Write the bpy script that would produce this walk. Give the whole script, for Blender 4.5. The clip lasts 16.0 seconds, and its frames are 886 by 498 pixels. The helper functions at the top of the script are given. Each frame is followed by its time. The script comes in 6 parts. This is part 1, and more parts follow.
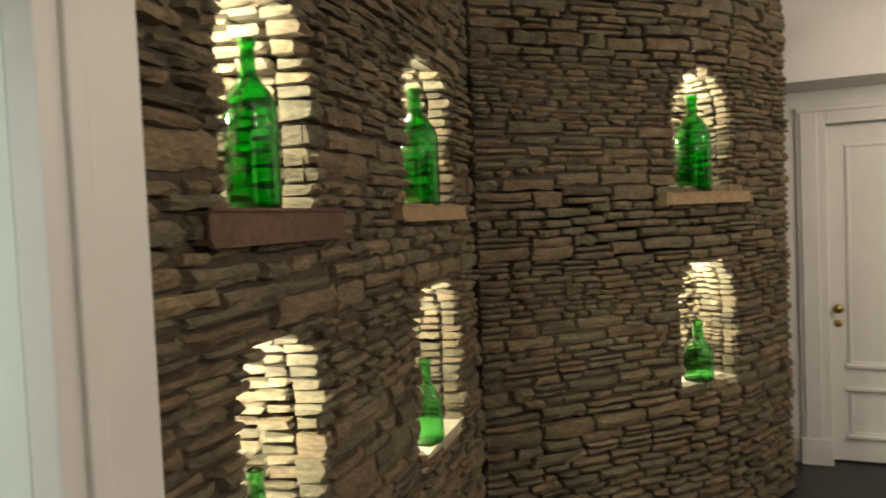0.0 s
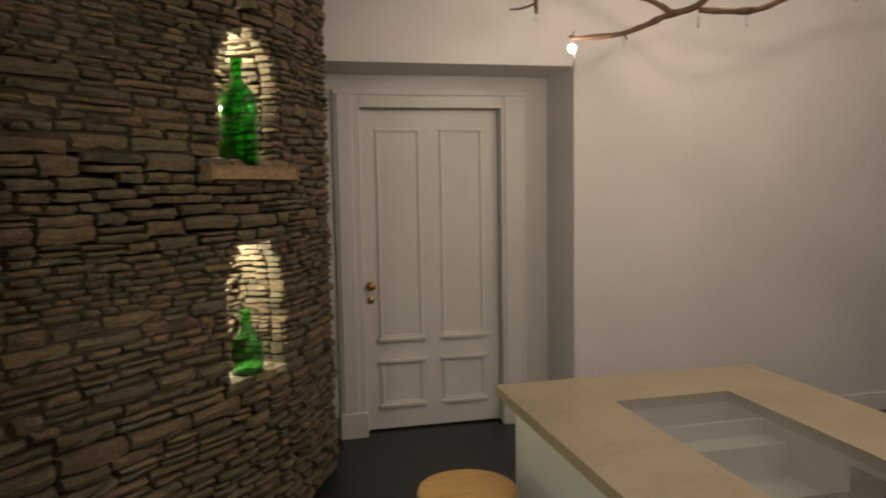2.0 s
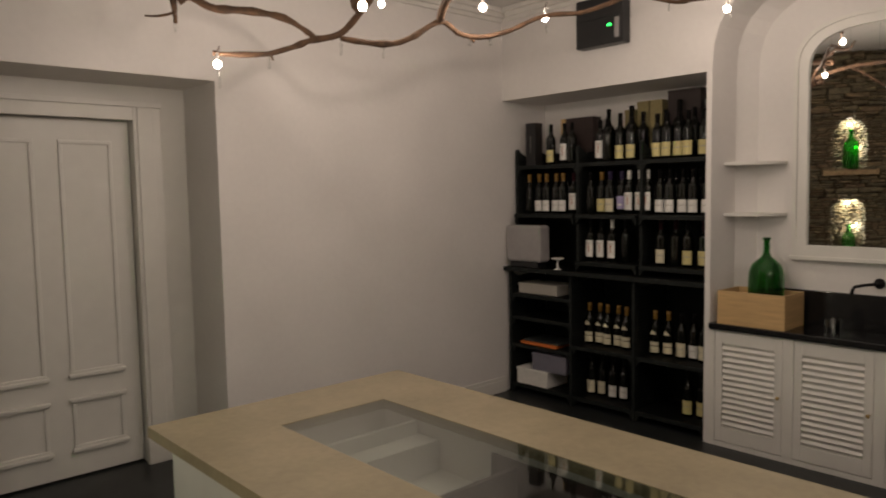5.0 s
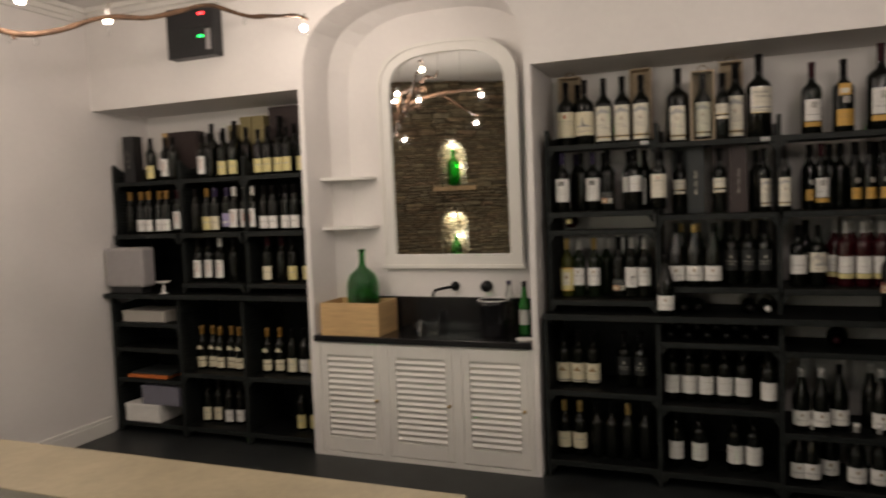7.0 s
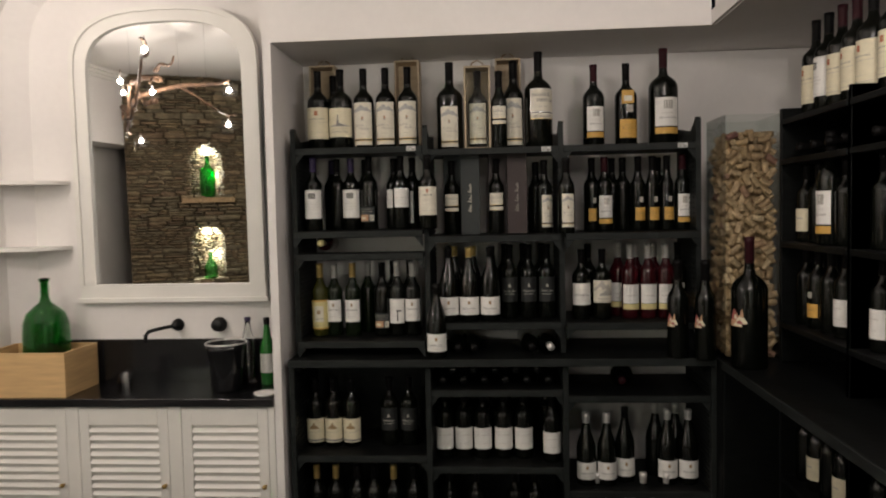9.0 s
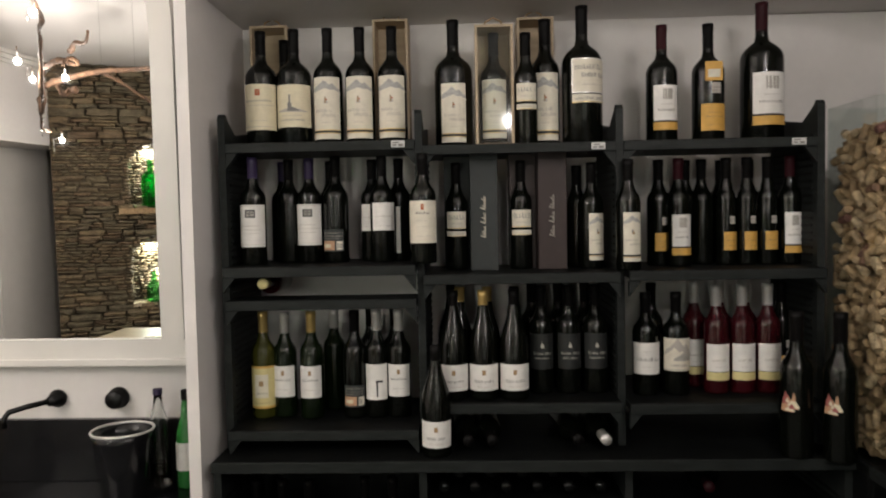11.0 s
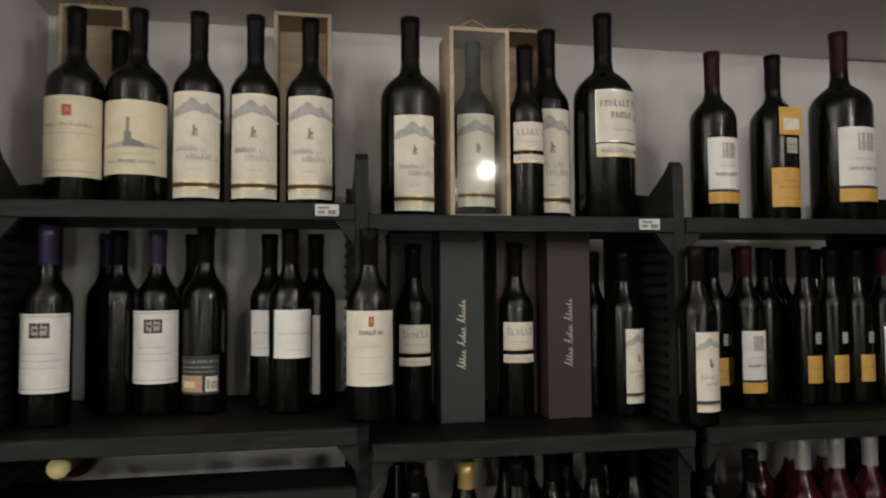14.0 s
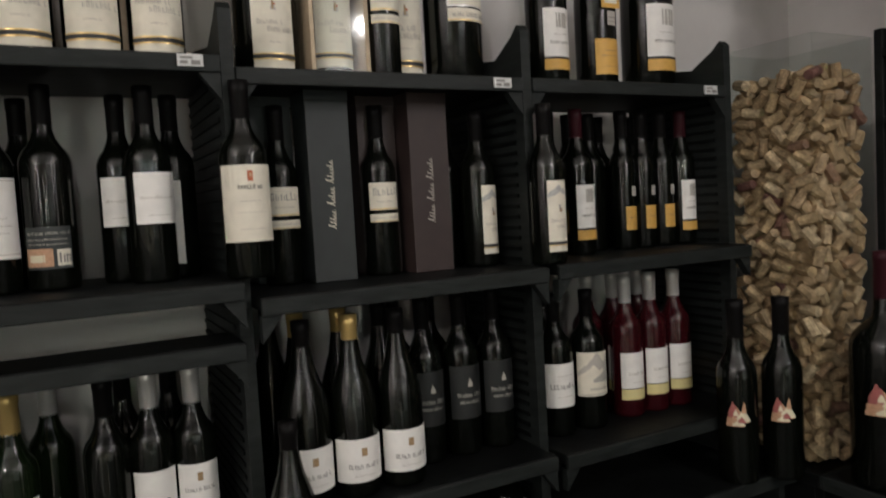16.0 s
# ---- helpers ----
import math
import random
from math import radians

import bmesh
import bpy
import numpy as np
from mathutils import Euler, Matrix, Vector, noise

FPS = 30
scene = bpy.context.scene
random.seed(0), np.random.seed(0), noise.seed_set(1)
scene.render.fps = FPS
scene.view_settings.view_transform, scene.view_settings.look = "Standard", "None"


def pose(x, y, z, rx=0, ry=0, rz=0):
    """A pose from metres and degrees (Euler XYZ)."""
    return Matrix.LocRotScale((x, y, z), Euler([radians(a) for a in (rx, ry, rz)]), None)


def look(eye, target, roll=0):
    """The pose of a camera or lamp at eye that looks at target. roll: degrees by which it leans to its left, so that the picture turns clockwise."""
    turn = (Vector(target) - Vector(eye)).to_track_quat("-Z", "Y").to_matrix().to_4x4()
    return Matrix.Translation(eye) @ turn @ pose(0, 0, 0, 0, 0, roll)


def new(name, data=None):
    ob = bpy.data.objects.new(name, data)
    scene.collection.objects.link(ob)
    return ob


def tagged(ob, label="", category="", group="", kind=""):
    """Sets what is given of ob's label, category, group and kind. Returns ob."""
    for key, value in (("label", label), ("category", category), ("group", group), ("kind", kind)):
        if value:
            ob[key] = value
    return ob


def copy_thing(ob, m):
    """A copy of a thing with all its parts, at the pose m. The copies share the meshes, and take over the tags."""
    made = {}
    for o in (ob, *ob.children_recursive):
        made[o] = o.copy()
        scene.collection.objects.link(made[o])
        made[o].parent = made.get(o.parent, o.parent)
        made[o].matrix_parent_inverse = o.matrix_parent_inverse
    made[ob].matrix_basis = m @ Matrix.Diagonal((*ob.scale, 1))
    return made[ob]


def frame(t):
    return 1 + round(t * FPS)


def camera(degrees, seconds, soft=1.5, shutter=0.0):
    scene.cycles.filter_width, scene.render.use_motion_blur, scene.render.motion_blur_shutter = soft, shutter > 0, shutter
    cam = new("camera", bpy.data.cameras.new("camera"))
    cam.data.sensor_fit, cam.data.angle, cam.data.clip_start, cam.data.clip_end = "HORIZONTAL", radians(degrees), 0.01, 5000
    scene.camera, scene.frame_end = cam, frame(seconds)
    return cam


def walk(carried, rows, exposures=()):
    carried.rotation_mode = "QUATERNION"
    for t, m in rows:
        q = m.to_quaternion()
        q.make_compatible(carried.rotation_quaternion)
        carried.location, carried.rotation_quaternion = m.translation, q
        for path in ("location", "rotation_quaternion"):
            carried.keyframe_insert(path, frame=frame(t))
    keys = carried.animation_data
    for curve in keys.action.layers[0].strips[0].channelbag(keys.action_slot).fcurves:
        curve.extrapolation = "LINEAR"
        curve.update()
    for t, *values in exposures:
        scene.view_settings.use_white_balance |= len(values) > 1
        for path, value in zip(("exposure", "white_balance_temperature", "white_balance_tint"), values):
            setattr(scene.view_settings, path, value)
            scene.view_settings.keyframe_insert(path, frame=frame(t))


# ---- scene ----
cam = camera(63.07, 16.0, soft=1.9, shutter=0.5)
# seconds, x, y, z, yaw, pitch, lean
ROWS = [
    (0.0, 0.104, 0.009, 1.584, 23.49, -2.35, -2.49),
    (0.5, 0.082, 0.071, 1.581, 16.23, -3.35, -3.27),
    (1.0, 0.028, 0.166, 1.586, 2.13, -3.29, -2.06),
    (1.5, -0.017, 0.298, 1.564, -6.59, -3.98, -1.38),
    (2.0, -0.030, 0.428, 1.554, -13.13, -4.84, -1.02),
    (2.5, -0.010, 0.546, 1.575, -19.91, -3.65, -1.87),
    (3.0, -0.034, 0.583, 1.589, -27.41, -3.70, -1.74),
    (3.5, -0.126, 0.580, 1.588, -32.84, -3.97, -1.63),
    (6.0, -0.096, 0.426, 1.601, -52.21, -4.03, -1.20),
    (6.5, 0.019, 0.359, 1.575, -60.55, -3.67, -1.69),
    (7.0, 0.179, 0.262, 1.570, -68.38, -3.67, -2.16),
    (7.5, 0.305, 0.217, 1.585, -74.16, -3.95, -3.41),
    (8.0, 0.526, 0.242, 1.579, -79.28, -4.17, -1.86),
    (8.5, 0.758, 0.264, 1.570, -83.43, -3.53, -1.39),
    (11.0, 2.038, 0.466, 1.627, -87.88, -2.48, -1.11),
    (11.5, 2.222, 0.493, 1.661, -85.38, -0.20, -1.41),
    (12.0, 2.382, 0.579, 1.689, -88.67, 1.87, -0.97),
    (12.5, 2.523, 0.648, 1.706, -93.95, 1.93, -0.61),
    (13.0, 2.696, 0.686, 1.714, -96.73, 2.96, -0.24),
    (13.5, 2.853, 0.680, 1.727, -97.74, 3.69, -0.21),
    (14.0, 2.941, 0.703, 1.723, -100.52, 2.70, -0.37),
    (14.5, 2.990, 0.774, 1.702, -106.82, 1.60, -1.37),
    (15.0, 2.994, 0.837, 1.675, -111.62, -0.57, -3.19),
    (15.5, 2.980, 0.858, 1.642, -115.57, -2.18, -3.43),
    (16.0, 2.968, 0.876, 1.596, -117.77, -3.50, -3.23),
]
EXPOSURE = [(0.0, 0.38, 6250, 7), (0.6, 0.34, 6300, 8), (1.4, -0.1, 6400, 12), (2.0, -0.45, 6500, 13), (3.5, -0.8, 6500, 13), (6.0, -0.32, 6250, 13), (7.0, 0.0, 6150, 12), (8.5, 0.25, 5950, 11),
            (11.0, 0.62, 5700, 9), (14.0, 0.55, 5600, 8), (16.0, 0.54, 5500, 9)]
walk(cam, [(t, pose(x, y, z, 90 + pitch, 0, yaw) @ pose(0, 0, 0, 0, 0, lean)) for t, x, y, z, yaw, pitch, lean in ROWS], EXPOSURE)

# ---- world and lights ----
world = bpy.data.worlds.new("night")
scene.world = world
world.use_nodes = True
world.node_tree.nodes["Background"].inputs[0].default_value = (0.02, 0.02, 0.025, 1)
world.node_tree.nodes["Background"].inputs[1].default_value = 0.1


def lamp(name, kind, watts, place, colour, size=0.03, turn=None):
    data = bpy.data.lights.new(name, kind)
    data.energy, data.color = watts, colour
    ob = new(name, data)
    if kind == "AREA":
        data.shape, data.size, data.size_y = "RECTANGLE", size[0], size[1]
        ob.matrix_world = turn
    else:
        data.shadow_soft_size = size
        ob.location = place
    return ob


WARM = (1.0, 0.83, 0.68)
# place and watts of each bulb of the vine lamp
BULBS = [(1.355, 3.640, 2.222, 6.5), (2.830, 2.965, 2.515, 5.5), (3.59, 2.37, 2.562, 5.0), (1.51, 2.74, 2.325, 8.5),
         (2.46, 2.33, 2.48, 15.0), (2.085, 3.37, 2.55, 5.0), (2.38, 2.97, 2.50, 6.5)]
for p in BULBS:
    lamp("bulb_light", "POINT", p[3], (p[0], p[1], p[2] - 0.035), WARM, 0.012)
PENDANT = [(1.20, 0.16, 2.36), (1.46, -0.08, 2.30), (1.76, -0.26, 2.38), (2.08, -0.44, 2.28), (2.42, -0.54, 2.34), (2.66, -0.34, 2.42)]
for p in PENDANT:
    lamp("bulb_light", "POINT", 4.5, (p[0], p[1], p[2] - 0.035), (1.0, 0.87, 0.74), 0.012)

# ---- materials ----


def mat(name, colour, rough=0.5, metal=0.0, grain=0.0, scale=20.0, bump=0.0, bump_scale=80.0, stain=0.0, stain_scale=2.5, emit=0.0, spec=0.5, coat=0.0, stretch=(1, 1, 1)):
    m = bpy.data.materials.new(name)
    m.use_nodes = True
    nt = m.node_tree
    n, l = nt.nodes, nt.links
    b = n["Principled BSDF"]
    b.inputs["Base Color"].default_value = (*colour, 1)
    b.inputs["Roughness"].default_value = rough
    b.inputs["Metallic"].default_value = metal
    b.inputs["Specular IOR Level"].default_value = spec
    b.inputs["Coat Weight"].default_value = coat
    if emit:
        b.inputs["Emission Color"].default_value = (*colour, 1)
        b.inputs["Emission Strength"].default_value = emit
    if grain or stain or bump:
        tc = n.new("ShaderNodeTexCoord")
        mp = n.new("ShaderNodeMapping")
        mp.inputs["Scale"].default_value = stretch
        l.new(tc.outputs["Object"], mp.inputs["Vector"])
        last = None
        for amount, sc, det in ((grain, scale, 6), (stain, stain_scale, 3)):
            if not amount:
                continue
            t = n.new("ShaderNodeTexNoise")
            t.inputs["Scale"].default_value = sc
            t.inputs["Detail"].default_value = det
            l.new(mp.outputs["Vector"], t.inputs["Vector"])
            r = n.new("ShaderNodeMapRange")
            r.inputs["From Min"].default_value, r.inputs["From Max"].default_value = 0.3, 0.7
            r.inputs["To Min"].default_value, r.inputs["To Max"].default_value = 1 - amount, 1 + amount
            l.new(t.outputs["Fac"], r.inputs["Value"])
            v = n.new("ShaderNodeVectorMath")
            v.operation = "SCALE"
            if last is None:
                v.inputs[0].default_value = colour
            else:
                l.new(last, v.inputs[0])
            l.new(r.outputs["Result"], v.inputs["Scale"])
            last = v.outputs["Vector"]
        if last is not None:
            l.new(last, b.inputs["Base Color"])
        if bump:
            t = n.new("ShaderNodeTexNoise")
            t.inputs["Scale"].default_value = bump_scale
            t.inputs["Detail"].default_value = 5
            l.new(mp.outputs["Vector"], t.inputs["Vector"])
            bp = n.new("ShaderNodeBump")
            bp.inputs["Strength"].default_value = bump
            bp.inputs["Distance"].default_value = 0.01
            l.new(t.outputs["Fac"], bp.inputs["Height"])
            l.new(bp.outputs["Normal"], b.inputs["Normal"])
    return m


def stone_material(name, stops, stretch, coarse, fine, relief):
    """Colour that differs from piece to piece, with grain at two scales."""
    m = bpy.data.materials.new(name)
    m.use_nodes = True
    nt = m.node_tree
    n, l = nt.nodes, nt.links
    b = n["Principled BSDF"]
    b.inputs["Roughness"].default_value = 0.8
    info, geo = n.new("ShaderNodeObjectInfo"), n.new("ShaderNodeNewGeometry")
    add = n.new("ShaderNodeMath")
    add.operation = "ADD"
    l.new(info.outputs["Random"], add.inputs[0])
    l.new(geo.outputs["Random Per Island"], add.inputs[1])
    fr = n.new("ShaderNodeMath")
    fr.operation = "FRACT"
    l.new(add.outputs[0], fr.inputs[0])
    ramp = n.new("ShaderNodeValToRGB")
    e = ramp.color_ramp.elements
    while len(e) < len(stops):
        e.new(0.5)
    for k, (p, c) in enumerate(stops):
        e[k].position, e[k].color = p, (*c, 1)
    l.new(fr.outputs[0], ramp.inputs["Fac"])
    tc = n.new("ShaderNodeTexCoord")
    mp = n.new("ShaderNodeMapping")
    mp.inputs["Scale"].default_value = stretch
    l.new(tc.outputs["Object"], mp.inputs["Vector"])
    t1, t2 = n.new("ShaderNodeTexNoise"), n.new("ShaderNodeTexNoise")
    t1.inputs["Scale"].default_value, t1.inputs["Detail"].default_value = coarse, 5
    t2.inputs["Scale"].default_value, t2.inputs["Detail"].default_value = fine, 8
    last = ramp.outputs["Color"]
    for t, lo, hi in ((t1, 0.65, 1.35), (t2, 0.7, 1.3)):
        l.new(mp.outputs["Vector"], t.inputs["Vector"])
        r = n.new("ShaderNodeMapRange")
        r.inputs["From Min"].default_value, r.inputs["From Max"].default_value = 0.3, 0.7
        r.inputs["To Min"].default_value, r.inputs["To Max"].default_value = lo, hi
        l.new(t.outputs["Fac"], r.inputs["Value"])
        v = n.new("ShaderNodeVectorMath")
        v.operation = "SCALE"
        l.new(last, v.inputs[0])
        l.new(r.outputs["Result"], v.inputs["Scale"])
        last = v.outputs["Vector"]
    l.new(last, b.inputs["Base Color"])
    bp = n.new("ShaderNodeBump")
    bp.inputs["Strength"].default_value, bp.inputs["Distance"].default_value = relief, 0.012
    l.new(t2.outputs["Fac"], bp.inputs["Height"])
    l.new(bp.outputs["Normal"], b.inputs["Normal"])
    return m


def glass_material(name, colour, rough=0.02, ior=1.5):
    m = bpy.data.materials.new(name)
    m.use_nodes = True
    b = m.node_tree.nodes["Principled BSDF"]
    b.inputs["Base Color"].default_value = (*colour, 1)
    b.inputs["Transmission Weight"].default_value = 1.0
    b.inputs["Roughness"].default_value = rough
    b.inputs["IOR"].default_value = ior
    return m


def bottle_glass(name, colour, rough=0.04):
    """Dark filled glass whose gloss is drawn out along the bottle by the ripples of moulded glass."""
    m = mat(name, colour, rough, spec=0.15)
    n, l = m.node_tree.nodes, m.node_tree.links
    b = n["Principled BSDF"]
    t, g, mix = n.new("ShaderNodeTangent"), n.new("ShaderNodeBsdfAnisotropic"), n.new("ShaderNodeMixShader")
    t.direction_type, t.axis = "RADIAL", "Z"
    l.new(t.outputs["Tangent"], g.inputs["Tangent"])
    g.distribution = "BECKMANN"
    g.inputs["Roughness"].default_value = 0.16
    g.inputs["Anisotropy"].default_value = 0.82
    mix.inputs["Fac"].default_value = 0.036
    l.new(b.outputs["BSDF"], mix.inputs[1])
    l.new(g.outputs["BSDF"], mix.inputs[2])
    l.new(mix.outputs["Shader"], n["Material Output"].inputs["Surface"])
    return m


def sheet_material(name, haze=0.0, rough=0.03, tint=(0.93, 0.95, 0.94)):
    """A thin clear sheet: straight through, with a gloss that grows towards grazing."""
    m = bpy.data.materials.new(name)
    m.use_nodes = True
    n, l = m.node_tree.nodes, m.node_tree.links
    clear, gloss, mix, fr = n.new("ShaderNodeBsdfTransparent"), n.new("ShaderNodeBsdfGlossy"), n.new("ShaderNodeMixShader"), n.new("ShaderNodeLayerWeight")
    power = n.new("ShaderNodeMath")
    power.operation, power.inputs[1].default_value = "POWER", 3.5
    clear.inputs["Color"].default_value = (*tint, 1)
    gloss.inputs["Roughness"].default_value = rough
    fr.inputs["Blend"].default_value = 0.5
    l.new(fr.outputs["Facing"], power.inputs[0])
    plus = n.new("ShaderNodeMath")
    plus.operation, plus.inputs[1].default_value = "ADD", haze
    l.new(power.outputs[0], plus.inputs[0])
    l.new(plus.outputs[0], mix.inputs["Fac"])
    l.new(clear.outputs["BSDF"], mix.inputs[1])
    l.new(gloss.outputs["BSDF"], mix.inputs[2])
    l.new(mix.outputs["Shader"], n["Material Output"].inputs["Surface"])
    return m


SHEET = sheet_material("clear_sheet")
COUNTERGLASS = sheet_material("counter_glass", 0.04, 0.03, (0.86, 0.89, 0.87))
HAZYSHEET = sheet_material("hazy_plastic_sheet", 0.03, 0.07)
PLASTER = mat("white_plaster", (0.74, 0.71, 0.69), 0.75, grain=0.015, scale=30, stain=0.04, stain_scale=1.6, bump=0.06, bump_scale=40)
CEILING = mat("ceiling_paint", (0.72, 0.70, 0.68), 0.85, stain=0.03, stain_scale=1.2)
PAINT = mat("white_paint", (0.73, 0.71, 0.67), 0.42, grain=0.02, scale=12, stain=0.03, bump=0.03, bump_scale=25)
PALE_GREEN = mat("pale_green_paint", (0.75, 0.79, 0.71), 0.5, stain=0.03)
FLOOR = mat("dark_floor", (0.016, 0.018, 0.018), 0.42, grain=0.3, scale=9, stain=0.3, bump=0.1, bump_scale=60)
STONE = stone_material("dry_stone", ((0.0, (0.099, 0.079, 0.047)), (0.25, (0.142, 0.114, 0.065)), (0.45, (0.125, 0.105, 0.064)), (0.65, (0.168, 0.127, 0.071)), (0.85, (0.138, 0.095, 0.055)), (1.0, (0.198, 0.150, 0.082))), (1, 1, 2.2), 9, 48, 0.7)
# for walls out of view: the dim room's shade is put into the colour
ROOMWALL = mat("wall_shade_colour", (0.32, 0.27, 0.22), 0.8, stain=0.1)
MORTAR = mat("dark_mortar", (0.070, 0.053, 0.032), 0.95, grain=0.4, scale=40)
RED_SILL = mat("red_sandstone", (0.125, 0.072, 0.045), 0.85, grain=0.25, scale=45, stain=0.15, bump=0.3)
BUFF_SILL = mat("buff_sandstone", (0.34, 0.24, 0.13), 0.85, grain=0.25, scale=45, stain=0.15, bump=0.3)
LIMESTONE = mat("limestone", (0.36, 0.305, 0.20), 0.38, grain=0.07, scale=35, stain=0.10, stain_scale=4, bump=0.05)
# paler copy of BLACKWOOD: light caught by rack sides and front edges, as colour
LIPWOOD = mat("lit_black_edge", (0.0125, 0.0145, 0.0138), 0.55, spec=0.2, grain=0.35, scale=14, bump=0.15, bump_scale=30, stretch=(1, 1, 5))
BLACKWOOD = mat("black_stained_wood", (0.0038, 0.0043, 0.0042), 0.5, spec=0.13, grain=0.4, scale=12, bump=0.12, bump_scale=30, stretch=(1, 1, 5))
BLACKSTONE = mat("black_granite", (0.008, 0.008, 0.009), 0.18, grain=0.5, scale=160)
DARK = bottle_glass("dark_wine_glass", (0.0025, 0.003, 0.002))
DARKGREEN = bottle_glass("deep_green_wine_glass", (0.005, 0.009, 0.003))
ROSE = bottle_glass("rose_wine_glass", (0.030, 0.003, 0.005))
WHITEWINE = bottle_glass("white_wine_glass", (0.035, 0.036, 0.006))
GREEN = glass_material("green_glass", (0.06, 0.60, 0.06))
PALEGREEN = glass_material("pale_green_glass", (0.34, 0.80, 0.34))
DEEPGREEN = glass_material("deep_green_glass", (0.06, 0.34, 0.07), 0.05)
CLEAR = glass_material("clear_glass", (0.95, 0.97, 0.96))
OCHRECAP = mat("ochre_capsule", (0.24, 0.13, 0.025), 0.4)
BUFFCARD = mat("buff_card", (0.27, 0.22, 0.10), 0.65, grain=0.1, scale=40)
CREAM = mat("cream_paper", (0.66, 0.60, 0.44), 0.7, grain=0.05, scale=60, stain=0.05, stain_scale=20)
WHITE = mat("white_paper", (0.74, 0.72, 0.69), 0.7, grain=0.04, scale=60, stain=0.04, stain_scale=20)
OFFWHITE = mat("off_white_paper", (0.66, 0.62, 0.52), 0.7, grain=0.05, scale=60, stain=0.05, stain_scale=20)
YELLOW = mat("ochre_paper", (0.58, 0.34, 0.07), 0.6, grain=0.08, scale=60)
PALEYELLOW = mat("pale_yellow_paper", (0.62, 0.54, 0.25), 0.65, grain=0.06, scale=60)
LILAC = mat("lilac_paper", (0.36, 0.32, 0.52), 0.65, grain=0.06, scale=60)
DARKLABEL = mat("near_black_paper", (0.009, 0.010, 0.010), 0.6, grain=0.1, scale=60)
GLOSSCAP = mat("glossy_black_capsule", (0.008, 0.008, 0.008), 0.16, spec=0.5)
GREYINK = mat("grey_ink", (0.20, 0.19, 0.18), 0.7)
SOFTINK = mat("soft_grey_ink", (0.42, 0.39, 0.35), 0.7)
PALEINK = mat("pale_grey_ink", (0.36, 0.345, 0.31), 0.7, grain=0.15, scale=150)
DARKINK = mat("dark_ink", (0.03, 0.03, 0.03), 0.6)
REDINK = mat("rust_ink", (0.38, 0.10, 0.04), 0.7)
GOLD = mat("gold_foil", (0.66, 0.47, 0.17), 0.34, 0.6)
SILVER = mat("silver_foil", (0.66, 0.64, 0.62), 0.34, 0.5)
BLACKCAP = mat("black_capsule", (0.005, 0.0045, 0.0045), 0.42, spec=0.09)
PURPLECAP = mat("purple_capsule", (0.03, 0.02, 0.06), 0.38)
REDCAP = mat("burgundy_capsule", (0.030, 0.007, 0.010), 0.42, spec=0.14)
PINE = mat("pale_pine", (0.56, 0.37, 0.17), 0.55, grain=0.12, scale=6, stain=0.08, bump=0.08, bump_scale=20, stretch=(1, 1, 9))
CASEWOOD = mat("pale_case_wood", (0.42, 0.33, 0.22), 0.6, grain=0.12, scale=6, stain=0.08, stretch=(1, 1, 9))
SEATWOOD = mat("honey_wood", (0.46, 0.27, 0.09), 0.5, grain=0.15, scale=5, bump=0.06, stretch=(1, 8, 1))
GREYCARD = mat("grey_card", (0.021, 0.025, 0.025), 0.6, grain=0.1, scale=40)
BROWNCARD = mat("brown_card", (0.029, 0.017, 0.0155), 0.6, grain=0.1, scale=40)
CORK = mat("rope_and_cork", (0.27, 0.18, 0.095), 0.85, grain=0.25, scale=90, bump=0.3, bump_scale=200)
LOOSECORK = stone_material("loose_cork", ((0.0, (0.27, 0.175, 0.095)), (0.2, (0.44, 0.31, 0.18)), (0.45, (0.36, 0.245, 0.13)), (0.7, (0.54, 0.41, 0.26)), (0.92, (0.40, 0.26, 0.145)), (1.0, (0.16, 0.07, 0.06))), (1, 1, 1), 40, 160, 0.35)
PINKINK = mat("pink_ink", (0.30, 0.09, 0.08), 0.7, grain=0.2, scale=200)
PALESTONE = mat("pale_slab_stone", (0.44, 0.38, 0.27), 0.8, grain=0.15, scale=45, stain=0.12, bump=0.3)
SEPIA = mat("sepia_ink", (0.30, 0.20, 0.10), 0.7, grain=0.2, scale=200)
SLATEINK = mat("slate_blue_ink", (0.37, 0.36, 0.345), 0.7, grain=0.2, scale=120)
PEACH = mat("peach_ink", (0.46, 0.27, 0.16), 0.7, grain=0.2, scale=200)
BARK = mat("vine_bark", (0.085, 0.045, 0.022), 0.8, grain=0.5, scale=25, bump=0.9, bump_scale=60, stretch=(1, 1, 1))
BRASS = mat("aged_brass", (0.42, 0.29, 0.11), 0.35, 1.0)
BLACKMETAL = mat("black_metal", (0.02, 0.02, 0.02), 0.35, 0.8)
BLACKPLASTIC = mat("black_plastic", (0.014, 0.014, 0.015), 0.4, grain=0.1)
GREYPLASTIC = mat("grey_plastic", (0.33, 0.31, 0.31), 0.45, grain=0.05)
LILACPLASTIC = mat("lilac_plastic", (0.17, 0.165, 0.21), 0.45, grain=0.05)
PRICE = mat("price_tag", (0.55, 0.55, 0.54), 0.6, grain=0.1, scale=120)
MIRROR = mat("mirror_silver", (0.92, 0.93, 0.92), 0.012, 1.0)
BULB = mat("lit_bulb", (1.0, 0.82, 0.62), 0.4, emit=60)
LED_WHITE = mat("lit_niche_lamp", (1.0, 0.93, 0.78), 0.4, emit=40)
LED_RED = mat("red_led", (1.0, 0.03, 0.03), 0.4, emit=6)
LED_GREEN = mat("green_led", (0.03, 1.0, 0.12), 0.4, emit=5)

